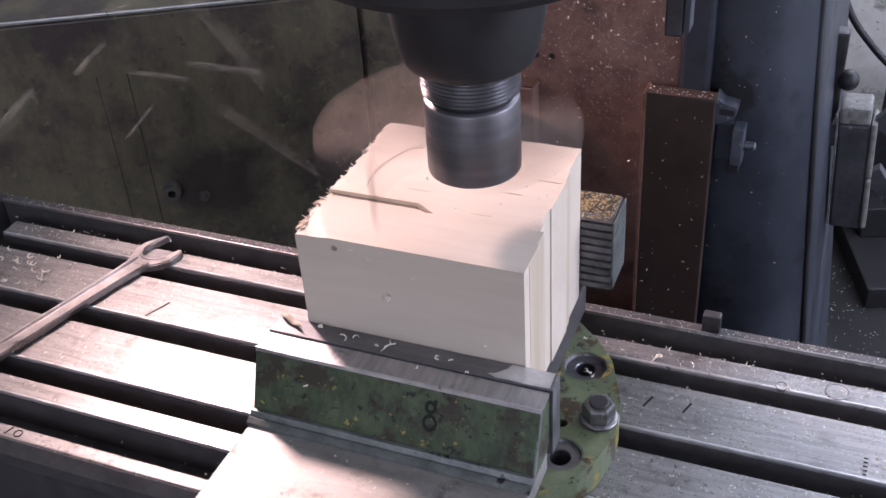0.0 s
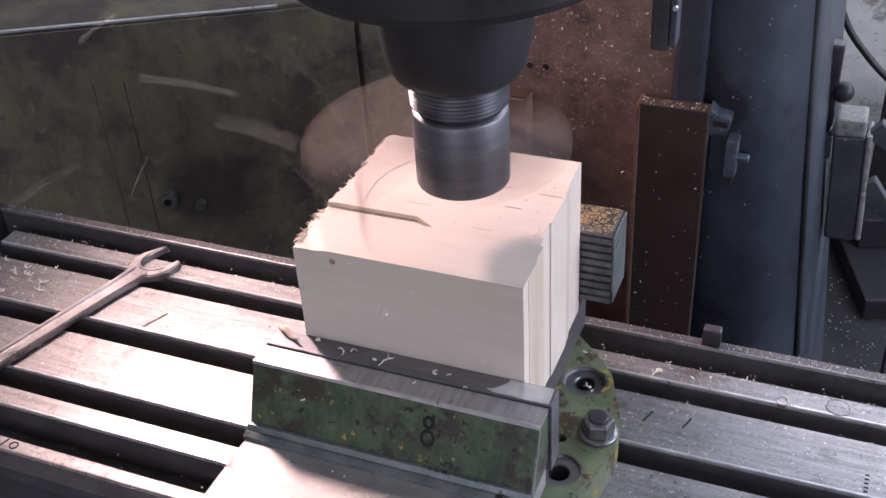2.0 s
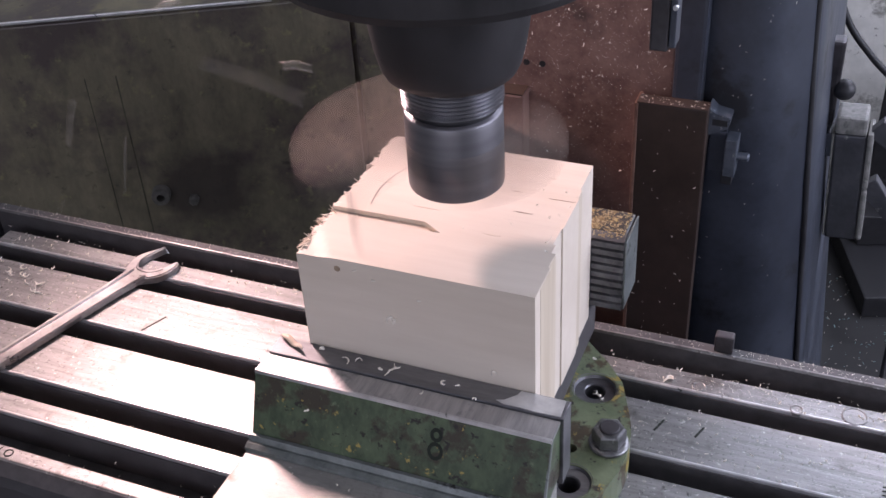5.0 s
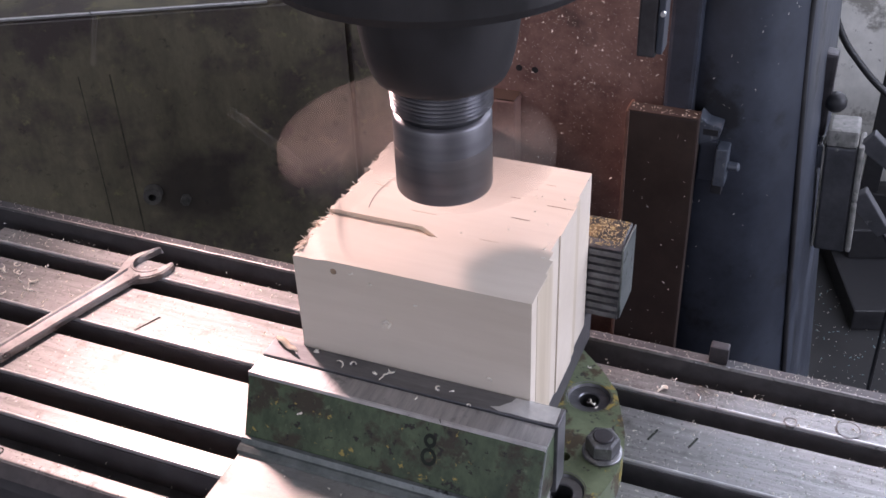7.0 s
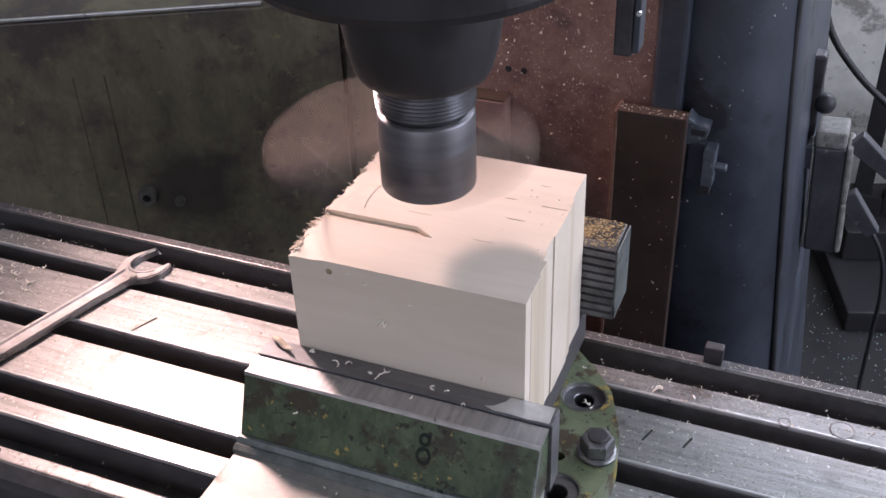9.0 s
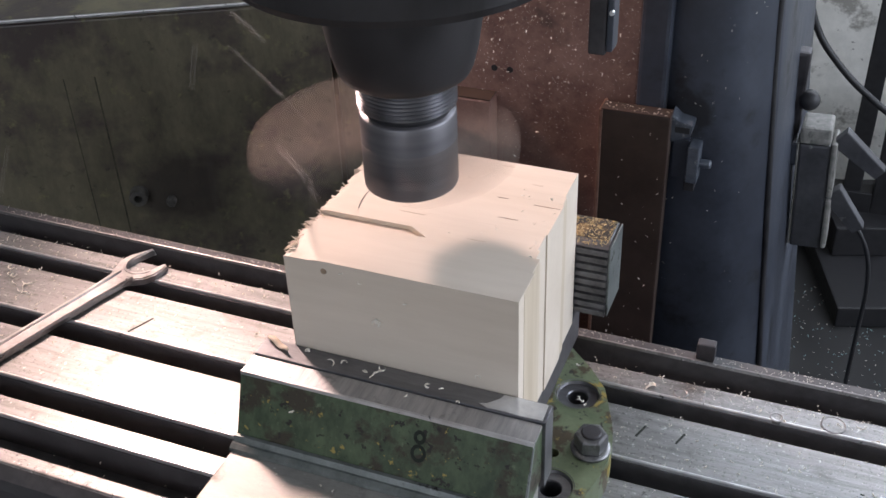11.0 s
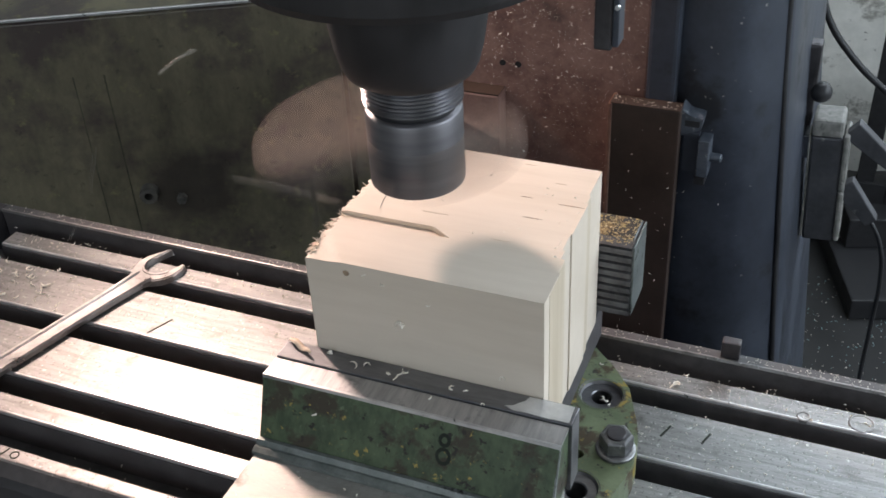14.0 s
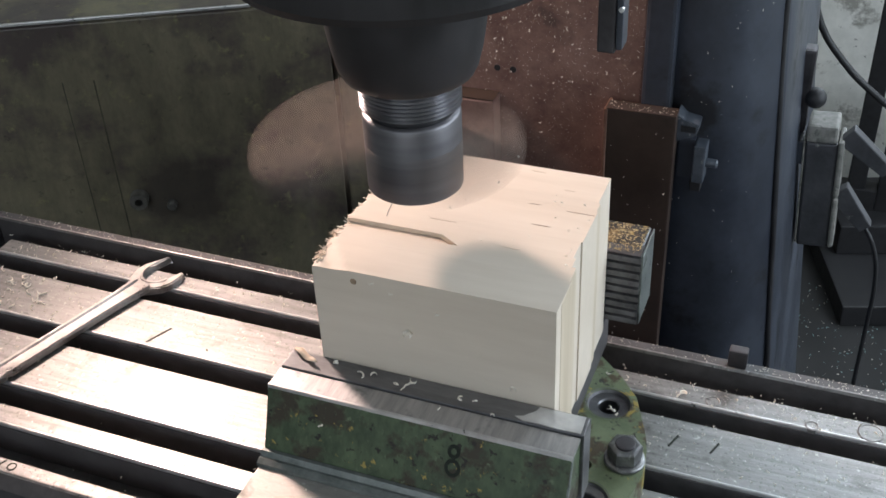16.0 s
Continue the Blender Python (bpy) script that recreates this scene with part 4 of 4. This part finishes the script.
# ---- olive cabinet behind ----
def build_cabinet():
    a = 28.0
    c = thing("olive_cabinet", pose(-0.8252, 0.8137, -0.95, 0, 0, a), "grimy olive green machine cabinet with scratched paint", "cabinet")
    H = 0.905
    xs = 0.352                       # where the two panels meet
    part("body", boxed(-1.1, xs + 0.75, 0.02, 0.62, 0.0, H - 0.012, bevel=0.004), PANEL, c)
    part("front_panel", boxed(-1.1, xs - 0.004, 0.0, 0.0195, 0.02, H - 0.004, bevel=0.003), PANEL, c, "scratched olive front panel")
    part("side_panel", boxed(xs + 0.004, xs + 0.75, 0.003, 0.0195, 0.02, H - 0.004, bevel=0.003), PANEL, c, "darker olive panel")
    part("top", boxed(-1.1, xs + 0.75, 0.004, 0.62, H - 0.0115, H + 0.004, bevel=0.003), PANEL, c, "dull dark cabinet top")
    part("top_edge", boxed(-1.1, xs - 0.12, -0.0015, 0.0035, H - 0.0005, H + 0.0045, bevel=0.0010), EDGE, c, "thin bright edge")
    for x, w in ((-0.0780, 0.0008), (-0.0290, 0.0012)):
        part("panel_seam", boxed(x - w, x + w, -0.0007, 0.002, 0.05, H - 0.10), GRIME, c, "narrow dark seam")
    bm = lathe(bmesh.new(), [(0.007, 0.0), (0.007, 0.020), (0.0145, 0.020), (0.0155, 0.016), (0.0155, 0.0)], 6 * 4)
    bmesh.ops.transform(bm, matrix=pose(0.0, 0.0, 0.95 - 0.3663 - 0.95 + 0.95, 90, 0, 0), verts=bm.verts)
    part("pipe_stub", bm, STUB, c, "short hollow pipe stub", smooth=False)
    bm = lathe(bmesh.new(), [(0.009, 0.0), (0.009, 0.012), (0.007, 0.014), (0.0005, 0.014)], 6)
    bmesh.ops.transform(bm, matrix=pose(0.052, 0.0, 0.566, 90, 0, 0), verts=bm.verts)
    part("bolt_head", bm, STUB, c, "hex bolt head")
    # faded red strokes
    for x in (-0.285, -0.262):
        part("red_mark", boxed(x - 0.007, x + 0.007, -0.001, 0.001, 0.72, 0.80), RED, c, "faded red paint stroke")
    return c


build_cabinet()


def build_floor_things():
    f = thing("floor_slab", pose(0.335, 1.60, -0.95, 0, 0, 18), "dark greasy steel slab lying on the floor", "steel slab")
    part("slab", boxed(0.0, 0.9, 0.0, 0.42, 0.0, 0.052, bevel=0.004), BLACK, f)
    part("slab_step", boxed(0.03, 0.9, 0.20, 0.42, 0.0522, 0.13, bevel=0.004), BLACK, f, "black raised step")
    g = thing("black_frame", (0.33, 1.92, -0.87), "black steel frame standing against the wall", "steel frame")
    part("upright", boxed(-0.020, 0.020, -0.02, 0.02, 0.0, 1.1, bevel=0.003, m=pose(-0.013, 0, 0, 0, 0.5, 0)), BLACK, g)
    part("post", boxed(0.035, 0.24, -0.03, 0.03, -0.03, 0.36, bevel=0.003), BLACK, g, "broad black plate")
    part("low_plate", boxed(-0.16, 0.035, -0.03, 0.02, -0.03, 0.10, bevel=0.003), BLACK, g, "low black plate")


build_floor_things()


# ---- chips and shavings ----
def build_chips():
    rng = random.Random(21)
    bm = bmesh.new()
    for _ in range(620):
        k = rng.random()
        y0, y1 = STRIPS[rng.choice((0, 1, 1, 2, 2, 2, 3, 3, 3))]
        x = rng.uniform(-0.53, -0.36) if k < 0.32 else rng.uniform(-0.36, 0.40) if k < 0.75 else rng.uniform(0.11, 0.34)
        curl(bm, (x, rng.uniform(y0, y1), 0.0007), rng.uniform(0.0012, 0.0045), rng)
    for _ in range(330):
        x = rng.uniform(-0.55, 0.4)
        if rng.random() < 0.5:
            curl(bm, (x, rng.uniform(0.2215, 0.2275), rng.uniform(-0.012, 0.002)), rng.uniform(0.0015, 0.004), rng)
        else:
            for _k in range(5):
                curl(bm, (x + rng.uniform(-0.03, 0.03), rng.uniform(0.240, 0.2495), 0.0106), rng.uniform(0.0007, 0.0022), rng)
    for _ in range(900):
        y0, y1 = STRIPS[rng.choice((1, 2, 2, 3, 3))]
        curl(bm, (rng.uniform(0.10, 0.36), rng.uniform(y0, y1), 0.0004), rng.uniform(0.0006, 0.0016), rng)
    for _ in range(160):
        curl(bm, (rng.uniform(-0.5, 0.4), rng.choice((0.0, 0.0417, 0.1209, 0.1988, 0.0995)) + rng.uniform(-0.02, 0.0), -0.012 - rng.uniform(0, 0.004)), rng.uniform(0.0015, 0.004), rng)
    # a drift of big curls near the wrench
    for _ in range(26):
        curl(bm, (rng.uniform(-0.53, -0.44), rng.uniform(0.125, 0.176), 0.002), rng.uniform(0.006, 0.013), rng)
    s = part("table_shavings", bm, CHIPS)
    rides(tagged(s, "pale curled wood shavings scattered on the table", "wood shavings", kind="stuff"))
    bm = bmesh.new()
    for x, y, z, sz in ((-0.045, 0.008, 0.1372, 0.009), (-0.040, 0.011, 0.1372, 0.008), (-0.015, 0.007, 0.1372, 0.010), (-0.012, 0.010, 0.1375, 0.009), (-0.02, 0.006, 0.1372, 0.007), (0.02, 0.007, 0.1372, 0.007), (0.032, 0.008, 0.1372, 0.006), (0.045, 0.0, 0.1372, 0.006), (0.012, -0.004, 0.1356, 0.004),
                        (0.090, 0.140, 0.0290, 0.008), (0.087, 0.144, 0.0285, 0.008), (0.092, 0.137, 0.0290, 0.006), (0.075, 0.178, 0.031, 0.006), (0.128, 0.205, 0.0015, 0.012), (0.131, 0.209, 0.002, 0.010), (-0.068, 0.012, 0.1375, 0.008), (-0.06, -0.025, 0.118, 0.006)):
        curl(bm, (x, y, z), sz, rng)
    for _ in range(40):
        curl(bm, (rng.uniform(-0.095, 0.095), rng.uniform(-0.15, -0.05), 0.0878), rng.uniform(0.001, 0.003), rng)
    s = part("vise_shavings", bm, CHIPS)
    rides(tagged(s, "small pale wood shavings lying on the vise", "wood shavings", kind="stuff"))
    bm = bmesh.new()
    for _ in range(34):
        curl(bm, (rng.uniform(-0.07, 0.075), rng.uniform(0.06, 0.165), BZ1 + 0.0012), rng.uniform(0.001, 0.004), rng)
    for x, z, sz in ((-0.016, 0.1735, 0.0095), (-0.013, 0.1725, 0.008), (0.052, 0.147, 0.007), (-0.026, 0.200, 0.008), (0.004, 0.191, 0.007), (-0.038, 0.204, 0.006)):
        curl(bm, (x, BY0 - 0.0007, z), sz, rng)
    # one long brown shaving at the jaw's end
    shred = bmesh.new()
    rows = []
    for i in range(25):
        u = i / 24
        c = Vector((-0.0985 + 0.021 * u, 0.0165 - 0.010 * u, 0.1372 + 0.0020 * math.sin(u * 5.2) ** 2))
        w = 0.0019 * math.sin(math.pi * (0.12 + 0.8 * u))
        rows.append([shred.verts.new(c + Vector((0.3 * o, o, z))) for o, z in ((-w, 0.0), (w, 0.0012), (w, 0.0016), (-w, 0.0005))])
    for a, b in zip(rows, rows[1:]):
        for i in range(4):
            shred.faces.new((a[i], a[(i + 1) % 4], b[(i + 1) % 4], b[i]))
    shred.faces.new(rows[0]), shred.faces.new(rows[-1])
    rides(tagged(part("wood_shaving", shred, WOOD_END, smooth=True), "long curled brown wood shaving lying on the vise jaw", "wood shaving"))
    s = part("block_shavings", bm, CHIPS)
    rides(tagged(s, "fine shavings clinging to the wood block", "wood shavings", kind="stuff"))
    bm = bmesh.new()
    for _ in range(3800):
        x, z = rng.uniform(-0.112, 0.084), rng.uniform(-0.05, 0.30)
        if rng.random() < (z + 0.1) / 0.35:
            curl(bm, (x, 0.4832, z), rng.uniform(0.0006, 0.0017) if rng.random() < 0.95 else rng.uniform(0.003, 0.005), rng, False)
    for _ in range(46):
        curl(bm, (rng.uniform(0.06, 0.12), 0.4595, rng.uniform(-0.2, 0.105)), rng.uniform(0.001, 0.004), rng, False)
    for _ in range(60):
        curl(bm, (rng.uniform(0.057, 0.122), rng.uniform(0.46, 0.475), 0.1113), rng.uniform(0.001, 0.003), rng)
    for _ in range(34):
        curl(bm, (rng.uniform(0.12, 0.20), 0.489, rng.uniform(-0.1, 0.25)), rng.uniform(0.001, 0.003), rng, False)
    s = part("column_shavings", bm, CHIPS)
    tagged(s, "pale wood chips clinging to the oily column", "wood shavings", kind="stuff")
    bm = bmesh.new()
    for _ in range(500):
        curl(bm, (rng.uniform(0.1, 0.8), rng.uniform(1.0, 1.75), -0.9485), rng.uniform(0.002, 0.007), rng)
    swarf = bmesh.new()
    for _ in range(700):
        curl(swarf, (rng.uniform(0.1, 0.8), rng.uniform(1.0, 1.75), -0.9485), rng.uniform(0.003, 0.008), rng)
    tagged(part("floor_swarf", swarf, SWARF), "small blue-green glinting metal chips scattered on the floor", "metal chips", kind="stuff")
    s = part("floor_shavings", bm, CHIPS)
    tagged(s, "pale wood chips scattered on the floor", "wood shavings", kind="stuff")


build_chips()


def build_flying_chips():
    """Chips thrown off by the cutter: each waits in the wood, flies in an arc and drops to the floor."""
    rng = random.Random(77)
    made = []
    shapes = []
    for _ in range(6):
        bm = bmesh.new()
        curl(bm, (0, 0, 0), rng.uniform(0.009, 0.015), rng, False)
        ob = part("flying_chip", bm, CHIPS)
        tagged(ob, "pale wood chip flung off by the cutter", "wood chip", "flying wood chips")
        shapes.append(ob)
    for i in range(300):
        ob = shapes[i] if i < 6 else copy_thing(shapes[i % 6], Matrix.Identity(4))
        t0 = -0.5 + 16.2 * (i / 300) ** 1.35 + rng.uniform(-0.05, 0.05)
        start = Vector((rng.uniform(0.0, 0.02), rng.uniform(0.09, 0.14), 0.19))
        out = Vector((-0.07 + FEED * t0, rng.uniform(0.06, 0.16), 0.213))
        az = rng.uniform(radians(132), radians(184))
        sp = rng.uniform(1.4, 2.5)
        el = rng.uniform(radians(4), radians(46))
        vel = Vector((math.cos(az) * math.cos(el), math.sin(az) * math.cos(el), math.sin(el))) * sp
        made.append((ob, t0, start, out, vel, [rng.uniform(-24, 24) for _ in range(3)]))
    return made


FLYING = build_flying_chips()


# ---- movement ----
def motions():
    for ob, m in RIDERS:
        walk(ob, [(t, Matrix.Translation((FEED * t, 0, 0)) @ m) for t in range(0, 17)])
    # the chuck turns with the spindle
    walk(CUTTER, [(k / FPS, pose(AX, AY, CHUCK_Z, 0, 0, 174 - 72 * k)) for k in range(0, 481)])
    for ob, t0, start, out, vel, spin in FLYING:
        rest = Matrix.Translation(start)
        rows, k, n = [], 0, 0
        if t0 > 0.04:
            k0 = max(1, round(t0 * FPS))
            rows = [(0.0, rest), (k0 / FPS, rest)]
            k = k0 + 1
        else:
            n = round(-t0 * FPS)      # already on its way
        last = out
        while k < 480 and n < 20:
            dt = n / FPS
            p = out + vel * dt + Vector((0, 0, -3.2)) * dt * dt
            if p.z < -0.94:
                break
            # stop at the cabinet's front
            if (p.x + 0.8252) * -math.sin(radians(28)) + (p.y - 0.8137) * math.cos(radians(28)) > -0.01:
                break
            last = p
            rows.append((k / FPS, Matrix.Translation(p) @ pose(0, 0, 0, *[s * n * 0.6 for s in spin])))
            k += 1
            n += 1
        k = min(k + 4, 480)
        end = Matrix.Translation((last.x, last.y - 0.02, -0.945))
        if not rows:
            rows.append((0.0, end))
        if k / FPS > rows[-1][0] + 0.01:
            rows.append((k / FPS, end))
        if k < 480:
            rows.append((16.0, rows[-1][1]))
        walk(ob, rows)


motions()
